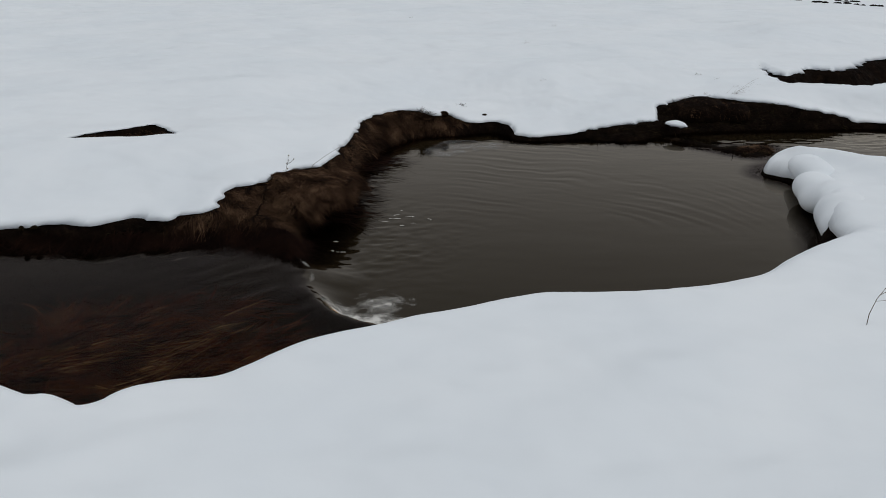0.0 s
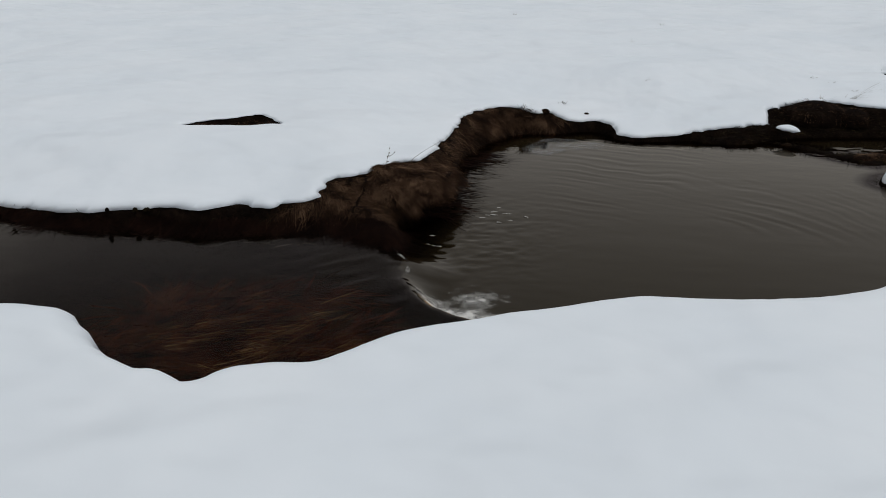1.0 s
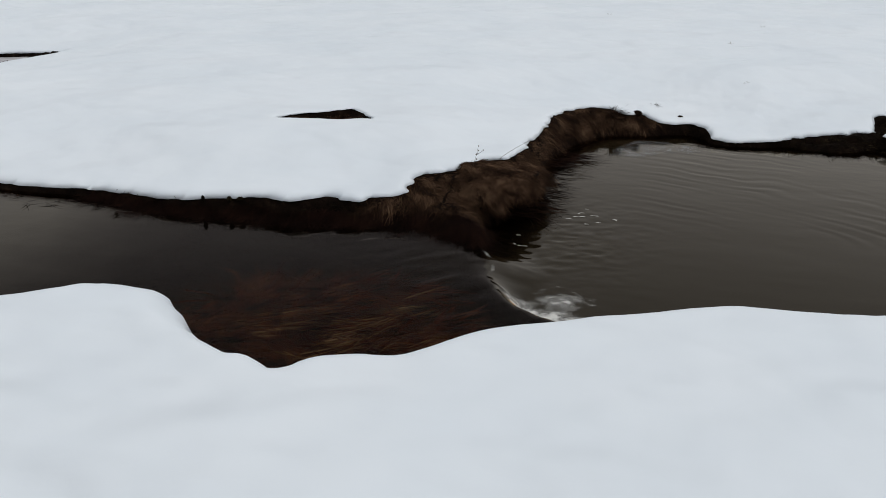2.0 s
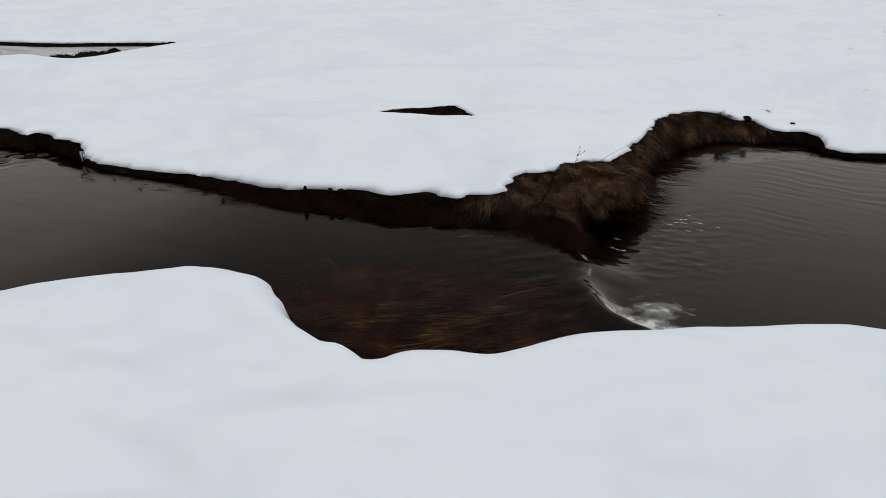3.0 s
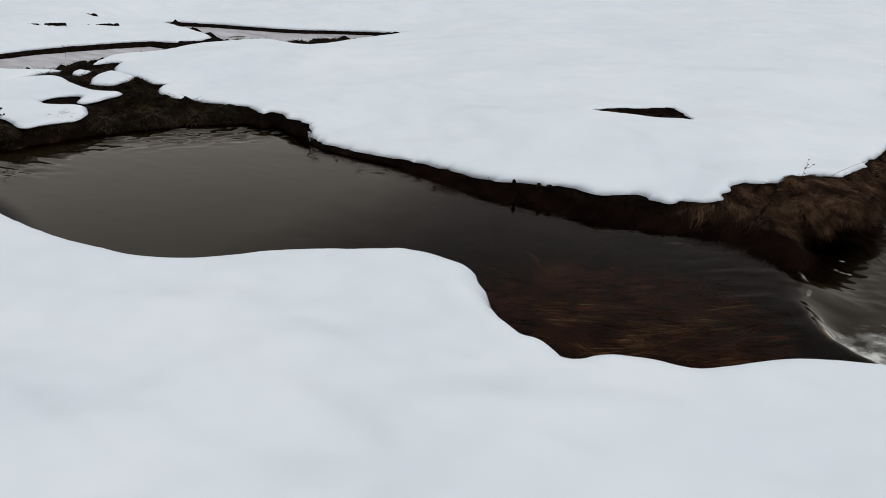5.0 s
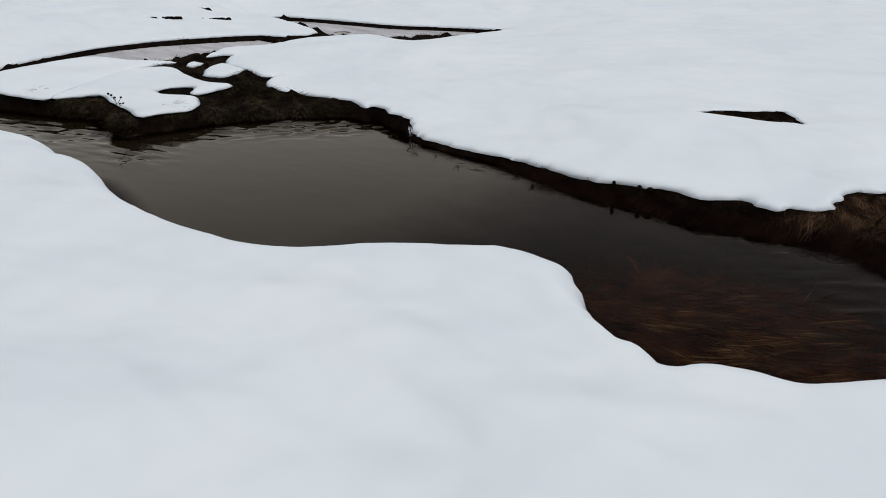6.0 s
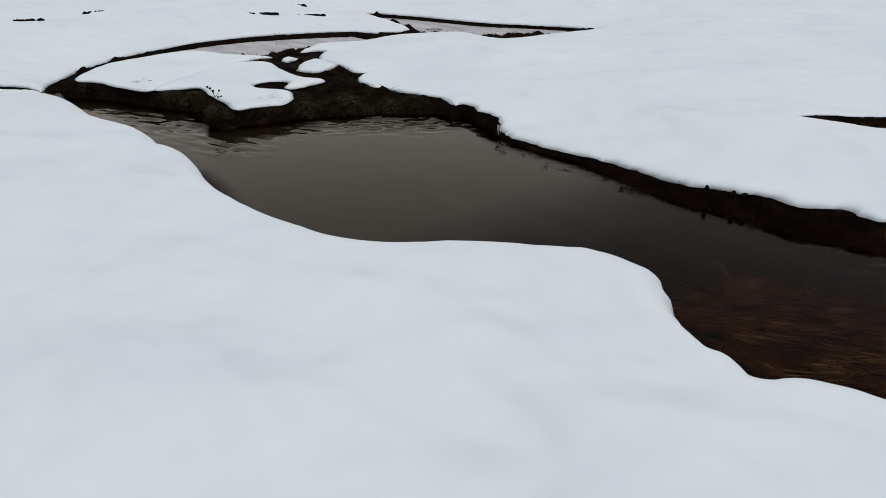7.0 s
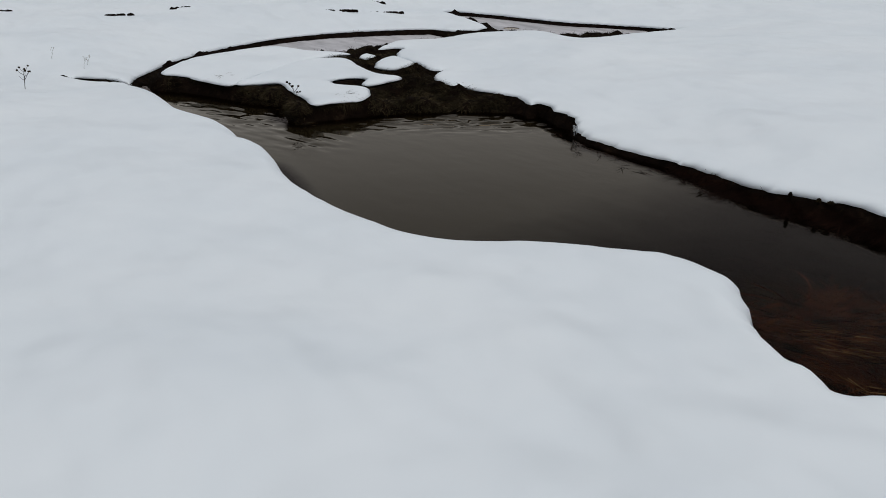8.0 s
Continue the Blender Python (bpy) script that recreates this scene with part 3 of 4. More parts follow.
soil = mesh_object("stream_bank", verts, order[quads].tolist(), EARTH)
tagged(soil, "dark wet earth banks and bed of a meadow stream", "stream bank", kind="structure")

# ---------------------------------------------------------------- water
wx, wy = np.arange(-12.4, 7.6, 0.022), np.arange(2.2, 10.8, 0.022)
WX, WY = np.meshgrid(wx, wy)
WZ = water_level(WX, WY)
r = np.hypot(WX + 0.35, WY - 4.15)
past = below_weir(WX, WY)
warp = r + 0.10 * value_noise(WX, WY, 1.6, 23) + 0.03 * value_noise(WX, WY, 5.0, 28)
packet = step(-0.3, 0.7, WX) * np.clip(0.2 + 1.4 * value_noise(WX, WY, 0.9, 24) + 0.7 * value_noise(WX, WY, 2.9, 27), 0, 1.2)
rings = np.cos(warp * 43) + 0.6 * np.cos(warp * 67 + 2 * value_noise(WX, WY, 2.0, 29))
WZ += np.where(past > 0.05, 0.0019 * rings * packet * np.exp(-r * 0.42) * step(0.25, 0.8, r), 0)
churn = np.exp(-(((WX + 0.50) / 0.50) ** 2 + ((WY - 5.30) / 0.75) ** 2)) * step(0.02, 0.12, past)
WZ += churn * (0.0022 * value_noise(WX * 0.8, WY * 1.1, 14, 44) + 0.0026 * value_noise(WX, WY * 1.1, 27, 45))
along, across = (WX + 5.95) * 0.68 + (WY - 4.75) * 0.73, -(WX + 5.95) * 0.73 + (WY - 4.75) * 0.68
shore = np.exp(-((along / 1.25) ** 2 + ((across - 0.14) / 0.32) ** 2))
inflow = np.exp(-(((WX + 7.6) / 0.9) ** 2 + ((WY - 3.3) / 0.25) ** 2)) + 0.7 * np.exp(-(((WX + 6.35) / 0.3) ** 2 + ((WY - 3.35) / 0.25) ** 2))
swell = value_noise(along, across, 2.6, 30)
WZ += shore * (0.0095 * value_noise(along * 0.42, across, 23, 21) + 0.004 * value_noise(along * 0.5, across, 11, 26) + 0.003 * swell)
WZ += 0.007 * inflow * value_noise(WX * 0.7 + WY * 0.5, (WY * 1.6 - WX * 0.4) * 1.5, 8, 25)
spill = np.exp(-((past + 0.25) / 0.5) ** 2) * step(-9.9, -9.8, WX)
WZ += np.where(past < 0, 0.003 * spill * value_noise(WX + WY, (WY - WX) * 3, 5, 22), 0)
outlet = step(2.3, 2.8, WX) * step(7.3, 7.7, WY)
WZ += outlet * (0.0016 * value_noise(WX * 0.6, WY * 2.2, 11, 46) + 0.0010 * value_noise(WX * 0.7, WY * 2.0, 23, 47))
near_main, im = distance(WX, WY, MAIN)
quads = cells(im | (near_main < 0.25))
used = np.unique(quads)
order = -np.ones(WX.size, int)
order[used] = np.arange(len(used))
water = mesh_object("water", np.stack([WX.ravel(), WY.ravel(), WZ.ravel()], 1)[used], order[quads].tolist(), WATER)
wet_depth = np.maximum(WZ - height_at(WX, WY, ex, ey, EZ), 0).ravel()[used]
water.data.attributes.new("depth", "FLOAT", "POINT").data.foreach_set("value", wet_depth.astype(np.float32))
tagged(water, "dark brown stream water spilling into a calm pool", "water", kind="structure")


# ---------------------------------------------------------------- helpers for small growth
def snow_top(px, py):
    px, py = np.array(px, float), np.array(py, float)
    zr, depth, width, _ = rim_fields(px, py, [MAIN, HOLE_L, GULLY_L])
    dd = np.maximum(height_at(px, py, gx_, gy_, D), 0)
    c = 1 - np.clip(dd / width, 0, 1)
    return zr + depth * np.sqrt(np.maximum(1 - c * c, 0)) + (snow_base(px, py) - zr - depth) * step(0.1, 1.9, dd)


def blades(name, base, heading, length, rise, droop, width, mat, rng):
    """Tapered grass blades, four levels each. heading: unit vectors in the plan; rise and droop: how they lift and fall, in lengths."""
    n_ = len(base)
    side = np.stack([-heading[:, 1], heading[:, 0]], 1)
    twist = rng.normal(0, 0.25, n_)
    verts, levels = [], (0.0, 0.35, 0.7, 1.0)
    for lv in levels:
        along = length * lv
        p = np.empty((n_, 3))
        p[:, :2] = base[:, :2] + heading * along[:, None] + side * (twist * along * lv)[:, None]
        p[:, 2] = base[:, 2] + length * (rise * lv - droop * lv * lv)
        w = (width * (1 - 0.85 * lv))[:, None]
        lift = np.zeros((n_, 3))
        lift[:, :2] = side * w
        lift[:, 2] = w[:, 0] * rng.normal(0, 0.5, n_)
        verts += [p - lift, p + lift]
    v = np.stack(verts, 1).reshape(-1, 3)
    f = []
    for i in range(n_):
        o = i * 8
        f += [(o, o + 1, o + 3, o + 2), (o + 2, o + 3, o + 5, o + 4), (o + 4, o + 5, o + 7, o + 6)]
    return mesh_object(name, v, f, mat)


def tube(bm, points, r0, r1, sides=5):
    """A tapering round stalk along points."""
    rings = []
    for i, p in enumerate(points):
        p = Vector(p)
        way = (Vector(points[min(i + 1, len(points) - 1)]) - Vector(points[max(i - 1, 0)])).normalized()
        a = way.orthogonal().normalized()
        b = way.cross(a)
        rad = r0 + (r1 - r0) * i / (len(points) - 1)
        rings.append([bm.verts.new(p + (a * math.cos(k * 2 * math.pi / sides) + b * math.sin(k * 2 * math.pi / sides)) * rad) for k in range(sides)])
    for q, w in zip(rings, rings[1:]):
        for k in range(sides):
            bm.faces.new((q[k], q[(k + 1) % sides], w[(k + 1) % sides], w[k]))
    bm.faces.new(rings[0][::-1])
    bm.faces.new(rings[-1])


def part(name, bm, mat, parent, label=""):
    me = bpy.data.meshes.new(name)
    bm.to_mesh(me)
    bm.free()
    me.materials.append(mat)
    ob = new(name, me)
    ob.parent = parent
    if label:
        ob["label"] = label
    return ob


rng = np.random.default_rng(7)

# ---------------------------------------------------------------- turf lip that overhangs the pool
lip_line = smooth_line([(-1.13, 5.49, 0.06), (-1.04, 5.54, 0.065), (-0.97, 5.59, 0.07), (-0.915, 5.66, 0.07), (-0.88, 5.76, 0.065), (-0.86, 5.88, 0.05),
                        (-0.84, 6.00, 0.03), (-0.86, 6.26, 0.01), (-0.88, 6.5, -0.02)], 7, False)
lv, lf, sides = [], [], 16
for i, p in enumerate(lip_line):
    q = lip_line[min(i + 1, len(lip_line) - 1)] - lip_line[max(i - 1, 0)]
    out = np.array([q[1], -q[0]]) / np.hypot(q[0], q[1])
    thin = min(1, i / 6 + 0.35, (len(lip_line) - 1 - i) / 14 + 0.4)
    for k in range(sides):
        a = k * 2 * math.pi / sides
        bulge = 1 + 0.22 * float(value_noise(np.array(p[0] + 0.2 * math.cos(a)), np.array(p[1] + 0.2 * math.sin(a)), 9, 71))
        w_, t_ = 0.185 * thin * bulge * math.cos(a) * (1.9 if math.cos(a) < 0 else 1), 0.078 * thin * bulge * math.sin(a)
        lv.append((p[0] + out[0] * w_, p[1] + out[1] * w_, p[2] + t_ + 0.03 - (0.10 if w_ > 0 else 0.22) * w_))
for i in range(len(lip_line) - 1):
    for k in range(sides):
        o, n2 = i * sides, (i + 1) * sides
        lf.append((o + k, o + (k + 1) % sides, n2 + (k + 1) % sides, n2 + k))
lf += [tuple(range(sides))[::-1], tuple(range((len(lip_line) - 1) * sides, len(lip_line) * sides))]
turf_lip = mesh_object("turf_overhang", lv, lf, EARTH)
tagged(turf_lip, "shaggy turf edge overhanging the dark pool", "turf bank", kind="structure")
k_ = 24000
pick = rng.integers(0, len(lip_line) - 1, k_)
p = lip_line[pick] + (lip_line[pick + 1] - lip_line[pick]) * rng.random((k_, 1))
q = lip_line[np.minimum(pick + 2, len(lip_line) - 1)] - lip_line[np.maximum(pick - 1, 0)]
out = np.stack([q[:, 1], -q[:, 0]], 1) / np.hypot(q[:, 0], q[:, 1])[:, None]
a = rng.uniform(-0.1, 3.3, k_)
thin = np.minimum(1, np.minimum(pick / 6 + 0.35, (len(lip_line) - 1 - pick) / 14 + 0.4))
off = 0.195 * thin * np.cos(a) * np.where(np.cos(a) < 0, 1.9, 1)
b = np.stack([p[:, 0] + out[:, 0] * off, p[:, 1] + out[:, 1] * off, p[:, 2] + 0.03 + 0.090 * thin * np.sin(a) - np.where(off > 0, 0.10, 0.22) * off], 1)
clump = np.stack([value_noise(b[:, 0], b[:, 1], 8, 72), value_noise(b[:, 0], b[:, 1], 8, 73)], 1)
h = out * (0.35 + 0.65 * np.clip(np.cos(a), 0, 1))[:, None] + 0.9 * clump + rng.normal(0, 0.4, (k_, 2))
h /= np.linalg.norm(h, axis=1, keepdims=True)
fringe = blades("overhang_grass", b, h, rng.uniform(0.03, 0.11, k_) * (1 + 0.4 * clump[:, 0]), rng.uniform(0.0, 0.5, k_), rng.uniform(0.5, 1.3, k_), rng.uniform(0.0008, 0.0020, k_), TURF, rng)
tagged(fringe, "brown dead grass hanging from the turf edge", "grass", kind="stuff")

# a reddish root that runs down to the weir's lip
bm = bmesh.new()
tube(bm, [(-1.14, 5.28, 0.04), (-1.07, 5.14, 0.0), (-1.02, 4.97, -0.02), (-0.93, 4.80, -0.06)], 0.024, 0.010, 8)
tube(bm, [(-1.17, 5.24, 0.02), (-1.09, 5.07, -0.01), (-1.04, 4.90, -0.05)], 0.015, 0.006, 7)
me = bpy.data.meshes.new("root")
bm.to_mesh(me)
bm.free()
me.shade_smooth()
bark, bn, bk, bp = material("wet_root")
bk.new(ramp(bn, bk, noise_node(bn, bk, 25, 5), [(0.35, (0.007, 0.003, 0.002)), (0.7, (0.028, 0.012, 0.007))]), bp.inputs["Base Color"])
bp.inputs["Roughness"].default_value = 0.85
bp.inputs["Specular IOR Level"].default_value = 0.1
me.materials.append(bark)
tagged(new("root", me), "wet reddish root at the end of the weir", "root")

# ---------------------------------------------------------------- dead grass on the banks
sy, sx = np.gradient(wet, ey, ex)
on_isle = np.zeros(EX.shape, bool)
for line in ISLES:
    d_i, in_i = distance(EX, EY, line)
    on_isle |= in_i | (d_i < 0.03)
can = np.argwhere((free > 0.01) & (wet < -0.005) & (EX > -9.5) & (EX < 5.5) & (EY < 9.5) & ~in_hole & ~on_isle)
weight = np.where((EX > -1.9) & (EX < 0.2) & (EY > 4.7), 3.2, 0.9)[can[:, 0], can[:, 1]] * np.where(EX > 0.2, 1.3, 1)[can[:, 0], can[:, 1]]


def on_bank(count, w):
    pick = can[rng.choice(len(can), count, p=w / w.sum())]
    j, i = pick[:, 0], pick[:, 1]
    b = np.stack([EX[j, i] + rng.uniform(-0.02, 0.02, count), EY[j, i] + rng.uniform(-0.02, 0.02, count), np.zeros(count)], 1)
    b[:, 2] = height_at(b[:, 0], b[:, 1], ex, ey, EZ) - 0.004
    h = np.stack([sx[j, i], sy[j, i]], 1) + rng.normal(0, 0.55, (count, 2))
    return b, h / (np.linalg.norm(h, axis=1, keepdims=True) + 1e-9)


mound = ((EX > -1.75) & (EX < 0.25) & (EY > 4.95))[can[:, 0], can[:, 1]]
c_, hc = on_bank(620, np.where(mound, 1.0, 0.0))
per = 42
b = np.repeat(c_, per, 0)
b[:, :2] += rng.normal(0, 0.032, (len(b), 2))
b[:, 2] = height_at(b[:, 0], b[:, 1], ex, ey, EZ) - 0.004
h = np.repeat(hc, per, 0) + rng.normal(0, 0.30, (len(b), 2))
h /= np.linalg.norm(h, axis=1, keepdims=True)
lift = b[:, 2] > -0.045 + 0.03 * value_noise(b[:, 0], b[:, 1], 9, 51) + 0.10 * np.exp(-((b[:, 0] + 0.80) ** 2 + (b[:, 1] - 5.25) ** 2) / 0.05)
b, h = b[lift], h[lift]
n_ = len(b)
turf = blades("bank_grass", b, h, rng.uniform(0.04, 0.16, n_), rng.uniform(0.05, 0.5, n_), rng.uniform(0.4, 1.1, n_), rng.uniform(0.0008, 0.0020, n_), TURF, rng)
tagged(turf, "matted brown dead grass draped over the bank", "grass", kind="stuff")
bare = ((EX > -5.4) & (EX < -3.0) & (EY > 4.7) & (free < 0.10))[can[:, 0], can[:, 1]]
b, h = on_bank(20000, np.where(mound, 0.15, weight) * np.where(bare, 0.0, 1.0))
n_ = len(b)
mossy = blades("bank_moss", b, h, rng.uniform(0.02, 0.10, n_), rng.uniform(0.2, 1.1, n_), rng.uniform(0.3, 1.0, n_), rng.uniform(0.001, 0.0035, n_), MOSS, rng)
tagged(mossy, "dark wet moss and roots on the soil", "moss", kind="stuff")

# short greenish sedge on the shores of the snow islands
west = ((EX < -5.2) & (EX > -9.2) & (EY < 6.5))[can[:, 0], can[:, 1]]
c_, hc = on_bank(420, np.where(west, 1.0, 0.0))
per = 34
b = np.repeat(c_, per, 0)
b[:, :2] += rng.normal(0, 0.035, (len(b), 2))
b[:, 2] = height_at(b[:, 0], b[:, 1], ex, ey, EZ) - 0.004
h = np.repeat(hc, per, 0) + rng.normal(0, 0.4, (len(b), 2))
h /= np.linalg.norm(h, axis=1, keepdims=True)
out = height_at(b[:, 0], b[:, 1], ex, ey, free) > 0.05
b, h = b[out], h[out]
n_ = len(b)
sedge = blades("shore_sedge", b, h, rng.uniform(0.03, 0.10, n_), rng.uniform(0.2, 0.9, n_), rng.uniform(0.4, 1.1, n_), rng.uniform(0.001, 0.0025, n_), SEDGE, rng)
tagged(sedge, "short dead greenish brown sedge on wet soil", "grass", kind="stuff")

# matted grass on the bare hummock in the snow
spot = np.argwhere(in_hole & (d_hole > 0.015))
pick = spot[rng.integers(0, len(spot), 2600)]
b = np.stack([EX[pick[:, 0], pick[:, 1]], EY[pick[:, 0], pick[:, 1]], EZ[pick[:, 0], pick[:, 1]]], 1) + rng.normal(0, 0.012, (2600, 3)) * (1, 1, 0)
h = rng.normal(0, 1, (2600, 2)) + (0.3, -0.8)
h /= np.linalg.norm(h, axis=1, keepdims=True)
hummock = blades("hummock_grass", b, h, rng.uniform(0.02, 0.07, 2600), rng.uniform(0.1, 0.6, 2600), rng.uniform(0.4, 1.0, 2600), rng.uniform(0.001, 0.003, 2600), TURF, rng)
tagged(hummock, "brown matted grass on a bare hummock in the snow", "grass", kind="stuff")

# wet stems that trail from the mound over the pool
tufts, per = 60, 9
edge = smooth_line(W_POOL[2:9], 8, False)
at = edge[(rng.random(tufts) * 0.98 * (len(edge) - 1)).astype(int)]
k_ = tufts * per
b = np.repeat(np.stack([at[:, 0] + 0.08 + rng.normal(0, 0.06, tufts), at[:, 1], np.full(tufts, POOL_LEVEL + 0.02)], 1), per, 0) + rng.normal(0, 0.014, (k_, 3)) * (1, 1, 0.3)
h = np.repeat(np.stack([np.full(tufts, 1.0), np.full(tufts, -0.15)], 1) + rng.normal(0, 0.3, (tufts, 2)), per, 0) + rng.normal(0, 0.22, (k_, 2))
h /= np.linalg.norm(h, axis=1, keepdims=True)
reach = np.repeat(rng.uniform(0.10, 0.46, tufts), per) * rng.uniform(0.5, 1.0, k_)
trail = blades("trailing_grass", b, h, reach, rng.uniform(0.02, 0.14, k_), rng.uniform(0.02, 0.16, k_), rng.uniform(0.0015, 0.0042, k_), FRINGE, rng)
wz = np.array([v.co[:] for v in trail.data.vertices])
wz[:, 2] = np.maximum(wz[:, 2], POOL_LEVEL + 0.004)
trail.data.vertices.foreach_set("co", wz.ravel())
trail.data.update()
tagged(trail, "dark wet grass stems trailing over the pool", "grass", kind="stuff")

# roots and stems that dip into the run
tufts, per = 240, 60
edge = smooth_line(W_RUN[16:], 6, False)
edge = edge[edge[:, 0] > -3.8]
at = edge[(rng.random(tufts) ** 0.7 * (len(edge) - 1)).astype(int)]
k_ = tufts * per
size = np.repeat(rng.uniform(0.25, 1.0, tufts) ** 1.6, per)
b = np.repeat(np.column_stack([at[:, 0], at[:, 1] + 0.03, np.full(tufts, 0.035)]), per, 0) + rng.normal(0, 0.02, (k_, 3)) * (1.6, 1, 0.7)
h = np.repeat(np.column_stack([rng.normal(0, 0.5, tufts), np.full(tufts, -1.0)]), per, 0) + rng.normal(0, 0.35, (k_, 2))
h /= np.linalg.norm(h, axis=1, keepdims=True)
roots = blades("hanging_roots", b, h, size * rng.uniform(0.10, 0.40, k_), rng.uniform(-0.35, 0.05, k_), rng.uniform(0.1, 0.5, k_), rng.uniform(0.0008, 0.0026, k_), FRINGE, rng)
wz = np.array([v.co[:] for v in roots.data.vertices])
wz[:, 2] = np.maximum(wz[:, 2], 0.003)
roots.data.vertices.foreach_set("co", wz.ravel())
roots.data.update()
tagged(roots, "dark roots and stems dipping into the water", "roots", kind="stuff")

# loose twigs and stems caught in the water along the run
tufts, per = 34, 7
edge = smooth_line(W_RUN[16:], 6, False)
at = edge[(rng.random(tufts) * 0.92 * (len(edge) - 1)).astype(int)]
b = np.repeat(np.column_stack([at[:, 0] + rng.normal(0, 0.05, tufts), at[:, 1] - rng.uniform(0.06, 0.26, tufts), np.full(tufts, 0.004)]), per, 0)
b[:, :2] += rng.normal(0, 0.02, (len(b), 2))
h = rng.normal(0, 1, (len(b), 2)) * (1.0, 0.5)
h /= np.linalg.norm(h, axis=1, keepdims=True)
twigs = blades("floating_twigs", b, h, rng.uniform(0.04, 0.12, len(b)), rng.uniform(0.1, 0.5, len(b)), rng.uniform(0.1, 0.4, len(b)), rng.uniform(0.0015, 0.004, len(b)), FRINGE, rng)
tagged(twigs, "dark twigs and stems caught in the water", "twigs", kind="stuff")

# ---------------------------------------------------------------- weeds under the upper water
k_ = 14000
b = np.stack([rng.normal(-1.45, 0.48, k_), rng.normal(3.5, 0.38, k_), np.zeros(k_)], 1)
b = b[(b[:, 0] < -0.55) & (b[:, 0] > -2.3 + 0.3 * value_noise(b[:, 0], b[:, 1], 4, 62)) & (b[:, 1] < 4.3)]
b = b[value_noise(b[:, 0], b[:, 1], 3.2, 63) + 0.35 * rng.normal(0, 0.5, len(b)) > 0.0]
b = b[below_weir(b[:, 0], b[:, 1]) < -0.45]
k_ = len(b)
b[:, 2] = np.minimum(height_at(b[:, 0], b[:, 1], ex, ey, EZ), -0.03)
h = np.stack([np.full(k_, 0.75), np.full(k_, 0.35)], 1) + rng.normal(0, 0.5, (k_, 2)) * value_noise(b[:, 0], b[:, 1], 4, 61)[:, None] * 2.6 + rng.normal(0, 0.25, (k_, 2))
h /= np.linalg.norm(h, axis=1, keepdims=True)
weed = blades("water_weed", b, h, rng.uniform(0.12, 0.42, k_), rng.uniform(0.25, 0.5, k_), rng.uniform(0.25, 0.42, k_), rng.uniform(0.002, 0.0065, k_), REED, rng)
wz = np.array([v.co[:] for v in weed.data.vertices])
wz[:, 2] = np.minimum(wz[:, 2], -0.006 - 0.02 * rng.random(len(wz)))
weed.data.vertices.foreach_set("co", wz.ravel())
weed.data.update()
tagged(weed, "rusty brown drowned grass combed by the current", "water weed", kind="stuff")

# longer pale straws lying among them
c_ = np.stack([rng.normal(-1.42, 0.30, 64), rng.normal(3.42, 0.16, 64)], 1)
c_ = c_[(c_[:, 0] > -2.0) & (c_[:, 0] < -0.75) & (c_[:, 1] < 3.95) & (c_[:, 1] > 3.05)]
b = np.repeat(np.column_stack([c_, np.zeros(len(c_))]), 6, 0) + rng.normal(0, 0.03, (len(c_) * 6, 3)) * (1, 1, 0)
b = b[below_weir(b[:, 0], b[:, 1]) < -0.40]
k_ = len(b)
b[:, 2] = rng.uniform(-0.035, -0.012, k_)
bend = 0.45 + 0.9 * value_noise(b[:, 0], b[:, 1], 4.5, 64)
h = np.column_stack([np.full(k_, 0.8), bend]) + rng.normal(0, 0.12, (k_, 2))
h /= np.linalg.norm(h, axis=1, keepdims=True)
straw = blades("drowned_straw", b, h, rng.uniform(0.12, 0.36, k_), rng.uniform(-0.02, 0.05, k_), rng.uniform(0.0, 0.05, k_), rng.uniform(0.001, 0.0026, k_), STRAW, rng)
wz = np.array([v.co[:] for v in straw.data.vertices])
wz[:, 2] = np.clip(wz[:, 2], -0.05, -0.008)
straw.data.vertices.foreach_set("co", wz.ravel())
straw.data.update()
tagged(straw, "pale drowned straws combed by the current", "water weed", kind="stuff")

# ---------------------------------------------------------------- foam below the weir
fx, fy = np.meshgrid(np.arange(-1.1, 0.5, 0.012), np.arange(3.55, 5.05, 0.012))
ps = below_weir(fx, fy)
foot = step(4.34, 4.06, fy)
edge_ = ps + 0.10 * value_noise(fx, fy, 4.5, 36) + 0.05 * value_noise(fx, fy, 11, 37)
reach = 0.035 + 0.50 * foot
much = 0.60 * step(-0.02, 0.05, ps) * (1 - 0.38 * step(0.0, 0.6 * reach, edge_) - 0.62 * step(0.7 * reach, reach, edge_)) * (0.10 + 0.90 * foot ** 1.6) * step(4.62, 4.46, fy)
puff = np.hypot((fx + 0.36) * 0.8, (fy - 4.30) * 0.9) + 0.05 * value_noise(fx, fy, 7, 35)
much = np.maximum(much, 0.40 * np.exp(-(puff / 0.10) ** 2) * step(0.02, 0.08, ps))
much = np.maximum(much, 0.42 * np.exp(-((fy - 4.07 - 0.25 * (fx + 0.2) + 0.03 * value_noise(fx, fy, 8, 34)) / 0.05) ** 2) * step(0.16, -0.15, fx) * step(0.05, 0.15, ps))
# broken highlight along the weir's lip, drawn as a thin white line of foam
much = np.maximum(much, 0.42 * np.exp(-((ps - 0.02) / 0.016) ** 2) * step(4.95, 4.6, fy) * step(-0.1, 0.35, value_noise(fx, fy, 5, 38)))
fz = water_level(fx, fy) + 0.006 + (0.030 * np.maximum(value_noise(fx, fy, 9, 33), 0) + 0.012 * np.maximum(value_noise(fx, fy, 24, 40), 0)) * step(0.02, 0.1, ps) * np.clip(much, 0, 1)
